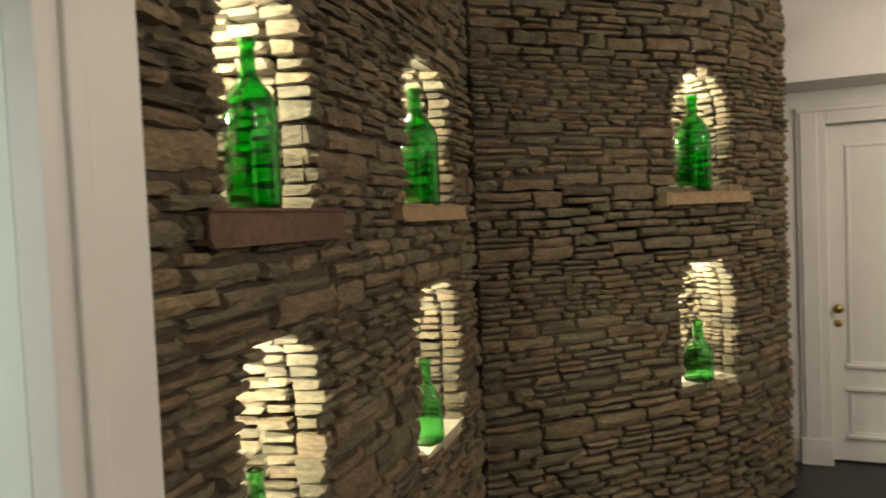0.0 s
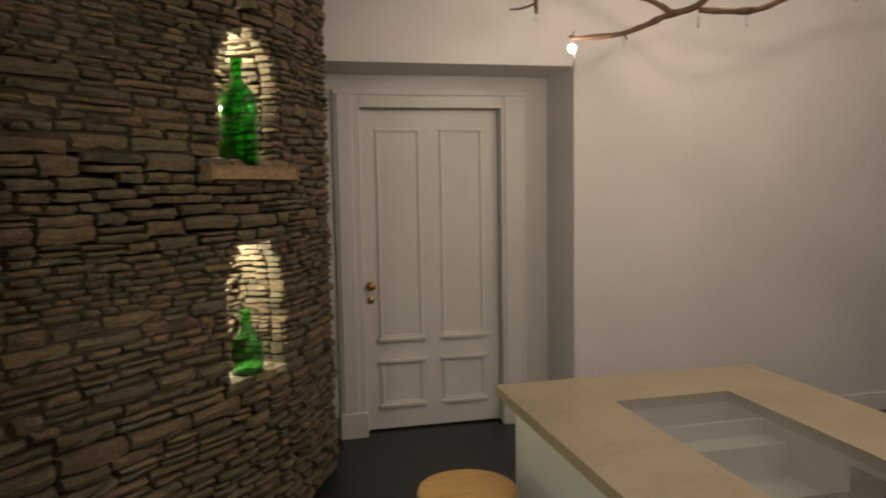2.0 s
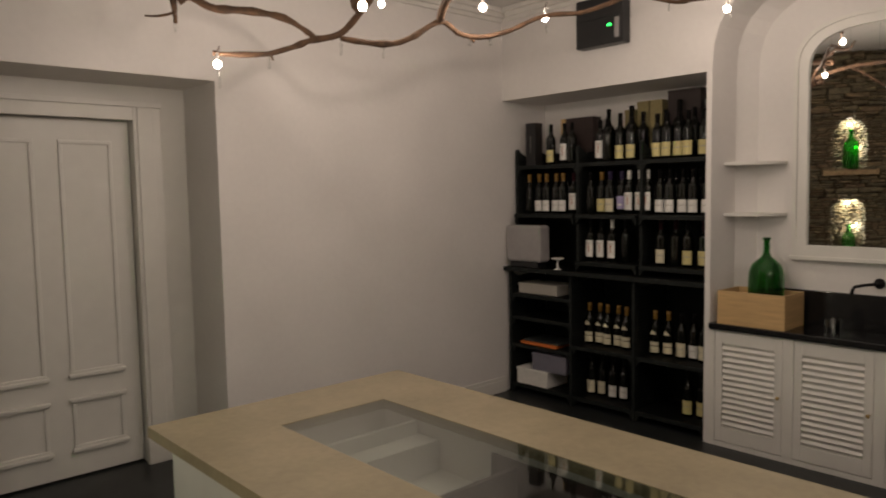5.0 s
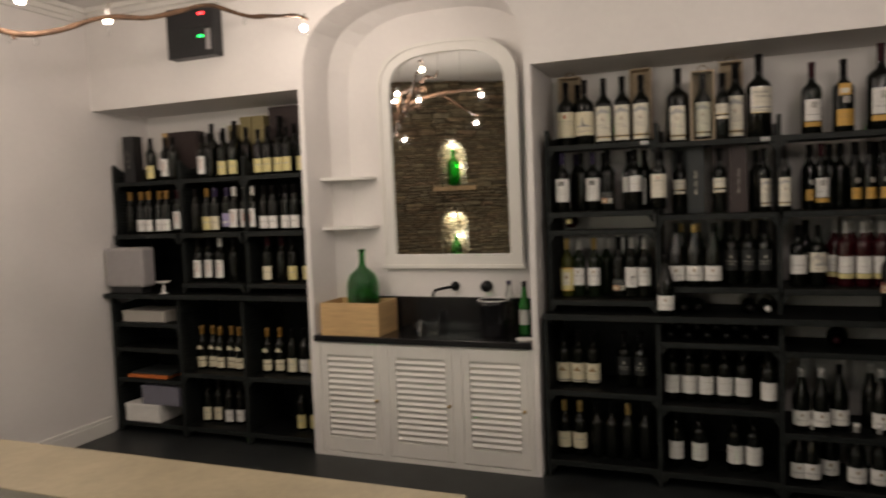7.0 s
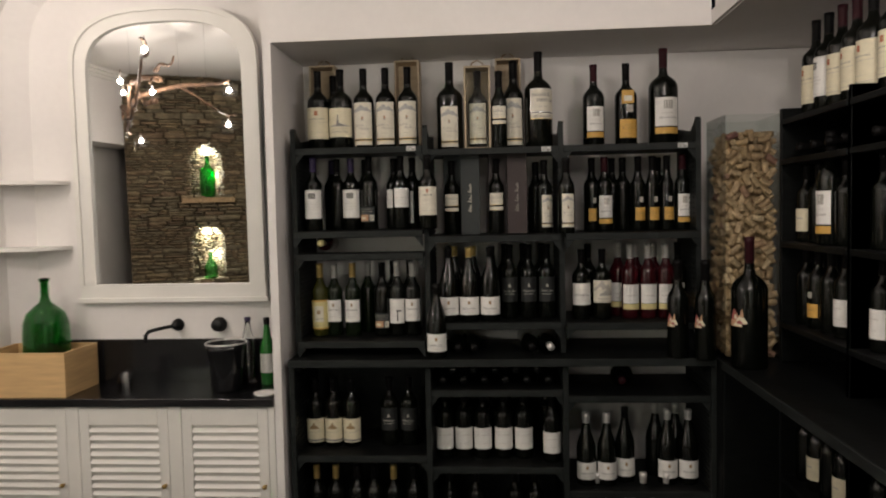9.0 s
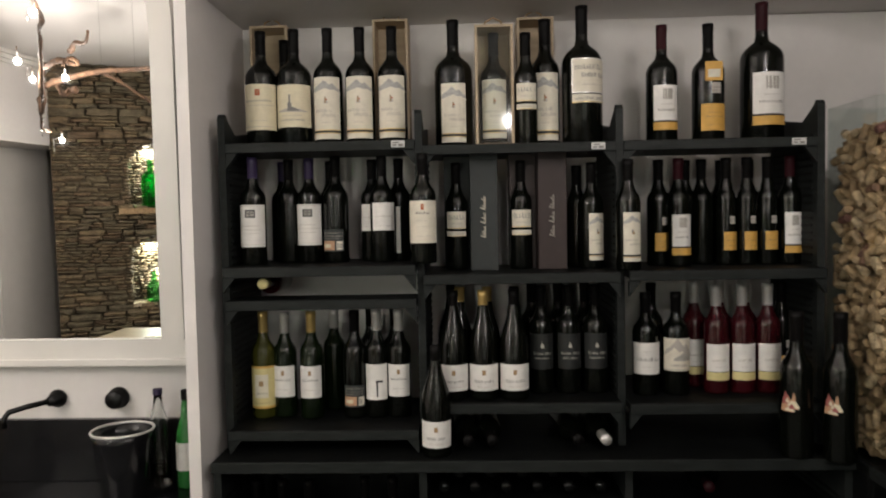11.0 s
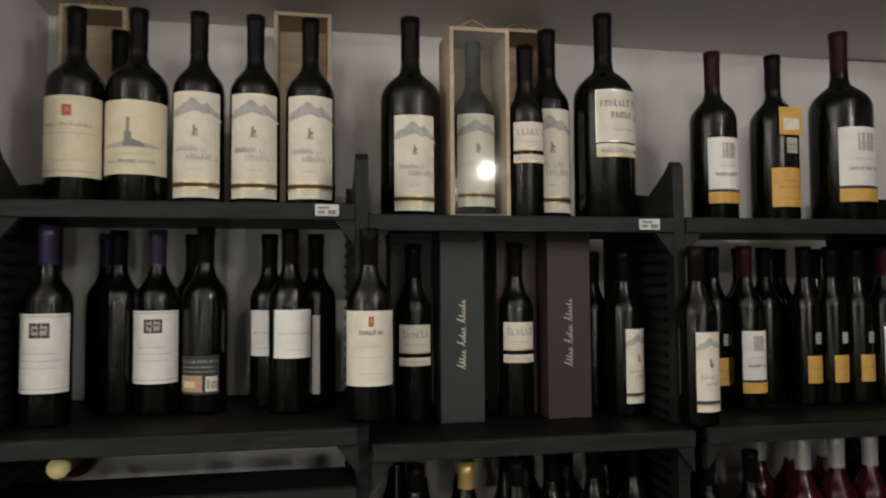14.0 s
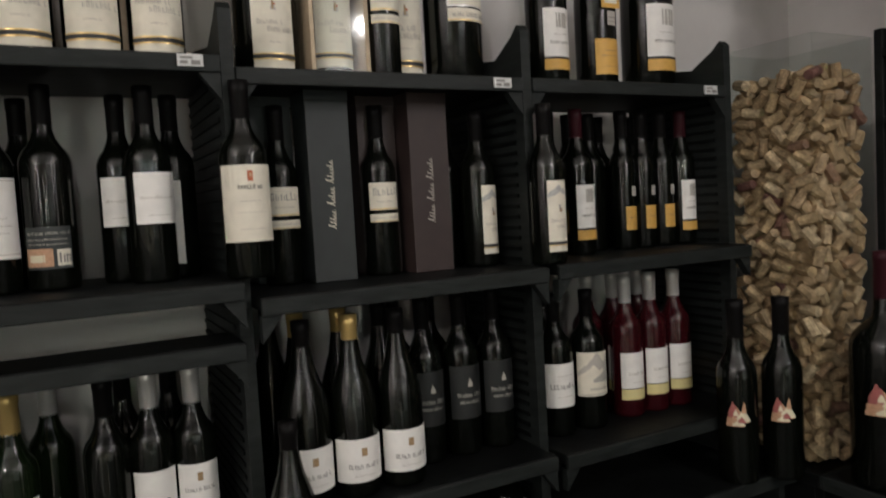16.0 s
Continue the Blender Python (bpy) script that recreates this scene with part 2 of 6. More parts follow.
# ---- mesh helpers ----


def finish(bm, name, smooth=False):
    me = bpy.data.meshes.new(name)
    bmesh.ops.recalc_face_normals(bm, faces=bm.faces)
    bm.to_mesh(me)
    bm.free()
    if smooth:
        for p in me.polygons:
            p.use_smooth = True
    return me


def part(name, bm, material, parent=None, label="", smooth=False):
    me = bm if isinstance(bm, bpy.types.Mesh) else finish(bm, name, smooth)
    if not me.materials:
        me.materials.append(material)
    ob = new(name, me)
    ob.parent = parent
    if label:
        tagged(ob, label)
    return ob


def thing(name, label, category, place=(0, 0, 0), rz=0, group="", kind=""):
    ob = new(name)
    ob.empty_display_size = 0.05
    ob.matrix_world = pose(*place, 0, 0, rz)
    return tagged(ob, label, category, group, kind)


def add_box(bm, x0, x1, y0, y1, z0, z1, bevel=0.0):
    r = bmesh.ops.create_cube(bm, size=1)
    vs = r["verts"]
    for v in vs:
        v.co = Vector((x0 + (v.co.x + 0.5) * (x1 - x0), y0 + (v.co.y + 0.5) * (y1 - y0), z0 + (v.co.z + 0.5) * (z1 - z0)))
    if bevel:
        es = {e for v in vs for e in v.link_edges}
        bmesh.ops.bevel(bm, geom=list(es), offset=bevel, segments=2, affect="EDGES", profile=0.5)
    return bm


def box(x0, x1, y0, y1, z0, z1, bevel=0.0):
    return add_box(bmesh.new(), x0, x1, y0, y1, z0, z1, bevel)


def structure(name, bm, material, label="", category=""):
    return tagged(part(name, bm, material), label or name.replace("_", " "), category or name.split("_")[0], kind="structure")


def lathe(profile, seg=20):
    bm = bmesh.new()
    rings = []
    for r, z in profile:
        if r < 1e-5:
            rings.append([bm.verts.new((0, 0, z))])
        else:
            rings.append([bm.verts.new((r * math.cos(2 * math.pi * k / seg), r * math.sin(2 * math.pi * k / seg), z)) for k in range(seg)])
    for a, b in zip(rings, rings[1:]):
        for k in range(seg):
            j = (k + 1) % seg
            if len(a) == 1 and len(b) > 1:
                bm.faces.new((a[0], b[j], b[k]))
            elif len(b) == 1 and len(a) > 1:
                bm.faces.new((a[k], a[j], b[0]))
            elif len(a) > 1:
                bm.faces.new((a[k], a[j], b[j], b[k]))
    return bm


def ridge_height(f):
    """A mountain skyline over 0..1: one high peak, a lower one, rough slopes."""
    tent = lambda c, w: max(0.0, 1 - abs(f - c) / w)
    return max(tent(0.56, 0.60), 0.80 * tent(0.30, 0.42), 0.62 * tent(0.84, 0.40), 0.05) ** 1.25 + 0.025 * math.sin(41 * f) * math.sin(17 * f)


def patch(r, a0, a1, z0, z1, seg=10, shape=""):
    """A curved sheet on a cylinder, angles in degrees from the front (-x); or a skyline, or a line of small letter strokes."""
    bm = bmesh.new()
    at = lambda a, z: bm.verts.new((r * math.cos(math.radians(180 + a)), r * math.sin(math.radians(180 + a)), z))
    if shape == "text":
        rng = random.Random(int(1000 * z0 + 10 * a1))
        a, h, left = a0, z1 - z0, rng.randint(4, 7)
        step = math.degrees(h * 0.62 / r)
        while a < a1 - step * 0.5:
            if left == 0:
                a, left = a + step * 0.7, rng.randint(3, 8)
            tall = h * (1.0 if rng.random() < 0.35 else 0.8)
            wide = step * rng.uniform(0.6, 0.85)
            stem = wide * 0.36
            bm.faces.new((at(a, z0), at(a + stem, z0), at(a + stem, z0 + tall), at(a, z0 + tall)))
            kind = rng.randrange(3)
            if kind < 2:
                q = z0 + tall * (0.8 if kind else 0.0)
                bm.faces.new((at(a + stem, q), at(a + wide, q), at(a + wide, q + tall * 0.2), at(a + stem, q + tall * 0.2)))
            if kind > 0:
                bm.faces.new((at(a + wide - stem * 0.8, z0), at(a + wide, z0), at(a + wide, z0 + tall * 0.78), at(a + wide - stem * 0.8, z0 + tall * 0.78)))
            a, left = a + step, left - 1
        return bm
    cols = []
    for k in range(seg + 1):
        f = k / seg
        top = z0 + (z1 - z0) * ridge_height(1 - f) if shape == "peak" else z1
        cols.append([at(a0 + (a1 - a0) * f, z) for z in (z0, top)])
    for a, b in zip(cols, cols[1:]):
        bm.faces.new((a[0], b[0], b[1], a[1]))
    return bm


def tube(points, radii, seg=8, wobble=0.0):
    bm = bmesh.new()
    pts = [Vector(p) for p in points]
    rings = []
    for i, p in enumerate(pts):
        d = (pts[min(i + 1, len(pts) - 1)] - pts[max(i - 1, 0)]).normalized()
        u = d.cross(Vector((0, 0, 1)))
        if u.length < 0.05:
            u = d.cross(Vector((0, 1, 0)))
        u.normalize()
        w = d.cross(u)
        r = radii[i] if isinstance(radii, (list, tuple)) else radii
        rings.append([bm.verts.new(p + (u * math.cos(2 * math.pi * k / seg) + w * math.sin(2 * math.pi * k / seg)) * r * (1 + wobble * random.uniform(-1, 1))) for k in range(seg)])
    for a, b in zip(rings, rings[1:]):
        for k in range(seg):
            j = (k + 1) % seg
            bm.faces.new((a[k], a[j], b[j], b[k]))
    bm.faces.new(rings[0])
    bm.faces.new(rings[-1])
    return bm


def extrude_outline(outline, x0, x1):
    """A solid from a closed outline in (y, z), between x0 and x1."""
    bm = bmesh.new()
    a = [bm.verts.new((x0, y, z)) for y, z in outline]
    b = [bm.verts.new((x1, y, z)) for y, z in outline]
    bm.faces.new(a)
    bm.faces.new(b)
    n = len(outline)
    for k in range(n):
        j = (k + 1) % n
        bm.faces.new((a[k], a[j], b[j], b[k]))
    bmesh.ops.triangulate(bm, faces=[f for f in bm.faces if len(f.verts) > 4])
    return bm


def arch_line(y0, y1, z0, spring, top, n=16):
    """From the foot at y0 up, over a flat-topped arch, down to the foot at y1."""
    c, a, b = (y0 + y1) / 2, (y1 - y0) / 2, top - spring
    pts = [(y0, z0)]
    for k in range(n + 1):
        t = math.pi * (1 - k / n)
        ct, st = math.cos(t), math.sin(t)
        e = 0.72
        pts.append((c + a * math.copysign(abs(ct) ** e, ct), spring + b * abs(st) ** e))
    pts.append((y1, z0))
    return pts


def arch_ring(outer, inner, x0, x1):
    """The solid between two open lines of equal length."""
    bm = bmesh.new()
    v = [[bm.verts.new((x, *p)) for p in line] for line in (outer, inner) for x in (x0, x1)]
    o0, o1, i0, i1 = v
    for k in range(len(outer) - 1):
        bm.faces.new((o0[k], o0[k + 1], i0[k + 1], i0[k]))
        bm.faces.new((o1[k], o1[k + 1], i1[k + 1], i1[k]))
        bm.faces.new((o0[k], o0[k + 1], o1[k + 1], o1[k]))
        bm.faces.new((i0[k], i0[k + 1], i1[k + 1], i1[k]))
    for k in (0, -1):
        bm.faces.new((o0[k], o1[k], i1[k], i0[k]))
    return bm

# ---- the large structure ----
CEIL = 3.0
WX = 4.075          # face of the wine wall
BACK = 4.60         # back of its alcoves
NX = 4.40           # back of the wash niche
WY = 4.44           # face of the door wall
HEAD = 2.305        # underside of the alcove heads

structure("floor", box(-6.2, 5.0, -4.2, 5.3, -0.06, 0.0), FLOOR, "dark slate grey smooth floor", "floor")
structure("ceiling", box(-6.2, 5.0, -4.2, 5.3, CEIL, CEIL + 0.08), CEILING, "white painted ceiling", "ceiling")

# wine wall: heads over the two alcoves, thin piers beside the wash niche
structure("wall_wine_left_head", box(WX, 4.75, 2.735, WY, HEAD, CEIL), PLASTER, "white plaster wall above the wine alcove", "wall")
structure("wall_wine_right_head", box(WX, 4.75, -0.585, 1.255, HEAD, CEIL), PLASTER, "white plaster wall above the wine alcove", "wall")
structure("wall_wine_back", box(BACK, 4.76, -1.35, WY, 0.0, HEAD), PLASTER, "white plaster back of the wine alcoves", "wall")
structure("pier_left", box(WX, BACK, 2.700, 2.735, 0.0, CEIL), PLASTER, "thin white plaster pier", "wall")
structure("pier_right", box(WX, BACK, 1.255, 1.290, 0.0, CEIL), PLASTER, "thin white plaster pier", "wall")

# the arched wash niche
FRONT_ARCH = arch_line(1.290, 2.700, 0.0, 2.30, 2.83)
BACK_ARCH = arch_line(1.290, 2.560, 0.0, 2.28, 2.76)
bm = bmesh.new()
top = [(1.290, CEIL)] + [(1.290 + (2.700 - 1.290) * k / 16, CEIL) for k in range(17)] + [(2.700, CEIL)]
fa = [bm.verts.new((WX, *p)) for p in FRONT_ARCH[1:-1]]
ft = [bm.verts.new((WX, *p)) for p in top[1:-1]]
for k in range(16):
    bm.faces.new((fa[k], fa[k + 1], ft[k + 1], ft[k]))
structure("wall_niche_spandrel", bm, PLASTER, "white plaster wall above the arched niche", "wall")
bm = bmesh.new()
fa = [bm.verts.new((WX, *p)) for p in FRONT_ARCH]
ba = [bm.verts.new((NX, *p)) for p in BACK_ARCH]
mid = []
for k in range(len(fa)):
    a, b = fa[k].co, ba[k].co
    mid.append(bm.verts.new((a.x + (b.x - a.x) * 0.75, a.y + (b.y - a.y) * 0.25, a.z + (b.z - a.z) * 0.25)))
for k in range(len(fa) - 1):
    bm.faces.new((fa[k], fa[k + 1], mid[k + 1], mid[k]))
    bm.faces.new((mid[k], mid[k + 1], ba[k + 1], ba[k]))
bm.faces.new(ba)
structure("wall_niche", finish(bm, "wall_niche", False), PLASTER, "white plaster arched wash niche", "wall")

# door wall with its deep door recess
RX, RTOP, RB = 1.712, 2.25, 4.88
structure("wall_door", box(RX, 4.75, WY, 5.2, 0.0, CEIL), PLASTER, "white plaster wall beside the door", "wall")
structure("wall_door_head", box(-0.4, RX, WY, 5.2, RTOP, CEIL), PLASTER, "white plaster wall above the door recess", "wall")
structure("wall_door_back_right", box(1.402, RX, RB, 5.2, 0.0, RTOP), PAINT, "white painted panelling beside the door", "wall")
structure("wall_door_back_left", box(-0.4, 0.492, RB, 5.2, 0.0, RTOP), PAINT, "white painted panelling beside the door", "wall")
structure("wall_door_back_head", box(0.492, 1.402, RB, 5.2, 2.055, RTOP), PAINT, "white painted panelling above the door", "wall")
bm = bmesh.new()
add_box(bm, 2.05, WX, WY - 0.016, WY - 0.001, 0.0, 0.12, 0.003)
add_box(bm, 2.05, WX, WY - 0.022, WY - 0.016, 0.0, 0.095, 0.002)
structure("baseboard", bm, PAINT, "white painted baseboard", "baseboard")

# closing walls behind and beside the walk
structure("wall_right_head", box(1.0, WX, -0.75, -0.60, HEAD, CEIL), PLASTER, "white plaster bulkhead above the side shelves", "wall")
structure("soffit_right", box(1.0, 4.75, -1.35, -0.585, HEAD + 0.003, HEAD + 0.06), PLASTER, "white plaster soffit of the side alcove", "ceiling")
structure("wall_right", box(1.0, 4.76, -1.45, -1.35, 0.0, CEIL), PLASTER, "plain white plaster wall", "wall")
# unseen room walls, darkened by colour in place of shade
structure("wall_left", box(-6.2, -6.1, -4.1, 5.3, 0.0, CEIL), ROOMWALL, "plain unseen wall with shade in its colour", "wall")
structure("wall_rear", box(-6.1, 1.1, -4.2, -4.1, 0.0, CEIL), ROOMWALL, "plain unseen wall with shade in its colour", "wall")
structure("wall_rear_return", box(1.0, 1.1, -4.1, -1.451, 0.0, CEIL), ROOMWALL, "plain unseen wall with shade in its colour", "wall")
structure("wall_far_left", box(-6.1, -3.2, 5.2, 5.3, 0.0, CEIL), ROOMWALL, "plain unseen wall with shade in its colour", "wall")
structure("wall_behind_stone", box(-3.2, 0.2, 4.95, 5.2, 0.0, CEIL), PLASTER, "plain white plaster wall", "wall")
structure("wall_beside_opening", box(-0.86, -0.72, -1.35, -0.35, 0.0, CEIL), PLASTER, "plain white plaster wall", "wall")
structure("wall_over_opening", box(-0.86, -0.72, -0.35, 0.62, 1.88, CEIL), PLASTER, "white plaster wall over the opening", "wall")

# cornice
bm = bmesh.new()
for k, (d, h) in enumerate(((0.02, 0.10), (0.045, 0.07), (0.075, 0.035))):
    add_box(bm, -0.6, WX - 0.001, WY - d, WY - 0.001 - 0.0005 * k, CEIL - h, CEIL - 0.001 - 0.0005 * k, 0.004)
    add_box(bm, WX - d, WX - 0.001 - 0.0005 * k, -0.55, WY - 0.08, CEIL - h, CEIL - 0.001 - 0.0005 * k, 0.004)
structure("cornice", bm, PAINT, "white stepped ceiling cornice", "trim")


def moulding(bm, x0, x1, z0, z1, y, w=0.022, d=0.012):
    """A raised rectangular frame on a panel in the plane y, towards -y."""
    for a, b, c, e in ((x0, x1, z0, z0 + w), (x0, x1, z1 - w, z1), (x0, x0 + w, z0 + w, z1 - w), (x1 - w, x1, z0 + w, z1 - w)):
        add_box(bm, a, b, y - d, y, c, e, 0.004)


# door with four panels, and its casing
DY = 4.945
door = tagged(new("door_1"), "closed white painted four-panel wooden door", "door", kind="structure")
door.location = (0, 0, 0)
bm = box(0.497, 1.397, DY, DY + 0.04, 0.012, 2.052, 0.003)
part("leaf", bm, PAINT, door)
for x0, x1, z0, z1 in ((0.60, 0.885, 0.60, 1.93), (1.01, 1.295, 0.60, 1.93), (0.60, 0.885, 0.17, 0.46), (1.01, 1.295, 0.17, 0.46)):
    bm = bmesh.new()
    moulding(bm, x0, x1, z0, z1, DY + 0.001)
    p = part("panel", bm, PAINT, door)
    for z in (z0,) if z1 > 1 else (z0, z1):
        bm = box(x0 - 0.012, x1 + 0.012, DY - 0.026, DY - 0.001, z - 0.016, z + 0.006, 0.004)
        part("panel_ledge", bm, PAINT, p)
knob = part("door_knob", lathe([(0, 0), (0.024, 0.0), (0.024, 0.006), (0.010, 0.010), (0.010, 0.03), (0.025, 0.04), (0.029, 0.052), (0.024, 0.064), (0, 0.068)], 20), BRASS, door, "aged brass door knob", True)
knob.matrix_world = pose(0.545, DY, 0.945, 90, 0, 0)
rose = part("keyhole_plate", lathe([(0, 0), (0.023, 0), (0.023, 0.006), (0.014, 0.010), (0, 0.010)], 20), BRASS, door, "dark brass keyhole plate", True)
rose.matrix_world = pose(0.547, DY, 0.852, 90, 0, 0)

bm = bmesh.new()
for x0, x1 in ((0.335, 0.497), (1.397, 1.559)):
    add_box(bm, x0, x1, RB - 0.022, RB - 0.001, 0.0, 2.14, 0.004)
    add_box(bm, x0 + 0.02, x1 - 0.05, RB - 0.034, RB - 0.021, 0.0, 2.13, 0.004)
    add_box(bm, x0 - 0.006, x1 + 0.006, RB - 0.042, RB - 0.0005, 0.0, 0.16, 0.004)
add_box(bm, 0.497, 1.397, RB - 0.022, RB - 0.001, 2.05, 2.14, 0.004)
add_box(bm, 0.335, 1.559, RB - 0.040, RB - 0.021, 2.125, 2.155, 0.004)
structure("door_casing", bm, PAINT, "white painted moulded door casing", "trim")

# opening to the next room, with its casing
bm = bmesh.new()
for y0, y1, d in ((0.605, 0.765, 0.035), (0.64, 0.67, 0.045), (-0.48, -0.35, 0.035)):
    add_box(bm, -0.72, -0.72 + d + 0.02, y0, y1, 0.0, 2.01, 0.004)
add_box(bm, -0.72, -0.67, -0.35, 0.605, 1.88, 2.01, 0.004)
structure("opening_casing", bm, PAINT, "white painted moulded casing of an opening", "trim")
structure("opening_reveal", box(-1.10, -0.7215, 0.607, 0.640, 0.0, 1.879), PALE_GREEN, "pale green white reveal lit from the next room", "trim")
structure("opening_stop", box(-1.16, -1.101, 0.52, 0.604, 0.0, 1.879, 0.004), PALE_GREEN, "pale green white door frame", "trim")
structure("next_room_wall", box(-1.24, -1.20, -1.3, 0.7, 0.0, CEIL), PALE_GREEN, "pale green white wall of the next room", "wall")
lamp("next_room_light", "AREA", 9.0, None, (0.97, 1.0, 0.93), (0.4, 0.8), look((-1.00, -0.9, 1.8), (-0.9, 0.6, 1.4)))

# ---- dry stone walls ----
SL = (Vector((-0.70, 0.77, 0)), Vector((-0.95, 2.786, 0)))
SR = (Vector((-0.95, 2.786, 0)), Vector((-0.02, 3.76, 0)), Vector((0.280, 4.43, 0)))
# niches: u0, u1, sill, spring, top
NICHES_L = [(0.265, 0.560, 1.615, 1.90, 2.06), (0.272, 0.560, 0.86, 1.22, 1.37), (1.235, 1.665, 1.630, 1.95, 2.115), (1.255, 1.705, 0.835, 1.22, 1.37)]
NICHES_R = [(1.056, 1.402, 1.663, 2.035, 2.236), (1.070, 1.412, 0.742, 1.155, 1.331)]
DEEP = 0.24


def niche_gap(n, z):
    u0, u1, sill, spring, top = n
    if z <= sill or z >= top:
        return None
    if z <= spring:
        return u0, u1
    k = math.sqrt(max(0.0, 1 - ((z - spring) / (top - spring)) ** 2))
    c, h = (u0 + u1) / 2, (u1 - u0) / 2
    return c - h * k, c + h * k


def stone(rng, u0, u1, z0, z1, proud, depth):
    """Corners (u, out, z) and faces of one rough stone with a broken, rounded face."""
    w, h = u1 - u0, z1 - z0
    nu = 3 if w < 0.16 else 4
    soft_u, soft_z = min(0.012, w * 0.12), min(0.006, h * 0.14)
    tilt, turn = rng.uniform(-0.008, 0.008), rng.uniform(-0.010, 0.010)
    low = [rng.uniform(-0.12, 0.08) * h for _ in range(nu + 1)]
    high = [rng.uniform(-0.10, 0.10) * h for _ in range(nu + 1)]
    lean = [rng.uniform(-0.010, 0.010) for _ in range(2)]
    vs, fs, row = [], [], nu + 1
    for layer in range(2):
        for j in range(3):
            for i in range(row):
                a, b = i / nu, j / 2
                edge_u, edge_z = i in (0, nu), j != 1
                u = u0 + w * a + lean[0] * (1 - a) * (b - 0.5) + lean[1] * a * (b - 0.5)
                z = z0 + low[i] + (h + high[i] - low[i]) * b
                if layer == 0:
                    d = -depth if (edge_u or edge_z) else proud
                else:
                    d = proud + tilt * (b - 0.5) + turn * (a - 0.5) + rng.uniform(-0.005, 0.004)
                    if edge_u or edge_z:
                        d -= rng.uniform(0.004, 0.010) + (0.008 if edge_u and edge_z else 0)
                        if edge_u:
                            u += soft_u * rng.uniform(0.3, 1.2) * (1 if i == 0 else -1)
                        if edge_z:
                            z += soft_z * rng.uniform(0.2, 1.1) * (1 if j == 0 else -1)
                vs.append((u, d, z))
    n = 3 * row
    for j in range(2):
        for i in range(nu):
            k = n + j * row + i
            fs.append((k, k + 1, k + row + 1, k + row))
    rim = list(range(row)) + [2 * row - 1, 3 * row - 1] + list(range(3 * row - 2, 2 * row - 1, -1)) + [row]
    for k, a in enumerate(rim):
        b = rim[(k + 1) % len(rim)]
        fs.append((a, b, n + b, n + a))
    keep = sorted({i for f in fs for i in f})
    at = {v: k for k, v in enumerate(keep)}
    return [vs[i] for i in keep], [tuple(at[i] for i in f) for f in fs]


def wall_line(plan, bend=0.30):
    """A function (along, out, up) -> place, for a wall over plan points with softly rounded bends, and its length."""
    line = [plan[0]]
    for a, b, c in zip(plan, plan[1:], plan[2:]):
        p, q = b + (a - b).normalized() * bend, b + (c - b).normalized() * bend
        line += [p.lerp(b, t).lerp(b.lerp(q, t), t) for t in (k / 12 for k in range(13))]
    line.append(plan[-1])
    run = [0.0]
    for a, b in zip(line, line[1:]):
        run.append(run[-1] + (b - a).length)

    def heading(k):
        return (line[k + 1] - line[k]).normalized()

    def put(u, d, z):
        k = max(0, min(len(line) - 2, sum(1 for r in run[1:-1] if r <= u)))
        f = (u - run[k]) / (run[k + 1] - run[k])
        g = min(1.0, max(0.0, f))
        before, after = heading(max(k - 1, 0)), heading(min(k + 1, len(line) - 2))
        here = heading(k)
        t = ((before + here).lerp(here + after, g) if len(line) > 2 else here).normalized()
        return line[k] + here * (u - run[k]) + Vector((t.y, -t.x, 0)) * d + Vector((0, 0, z))

    return put, run[-1]


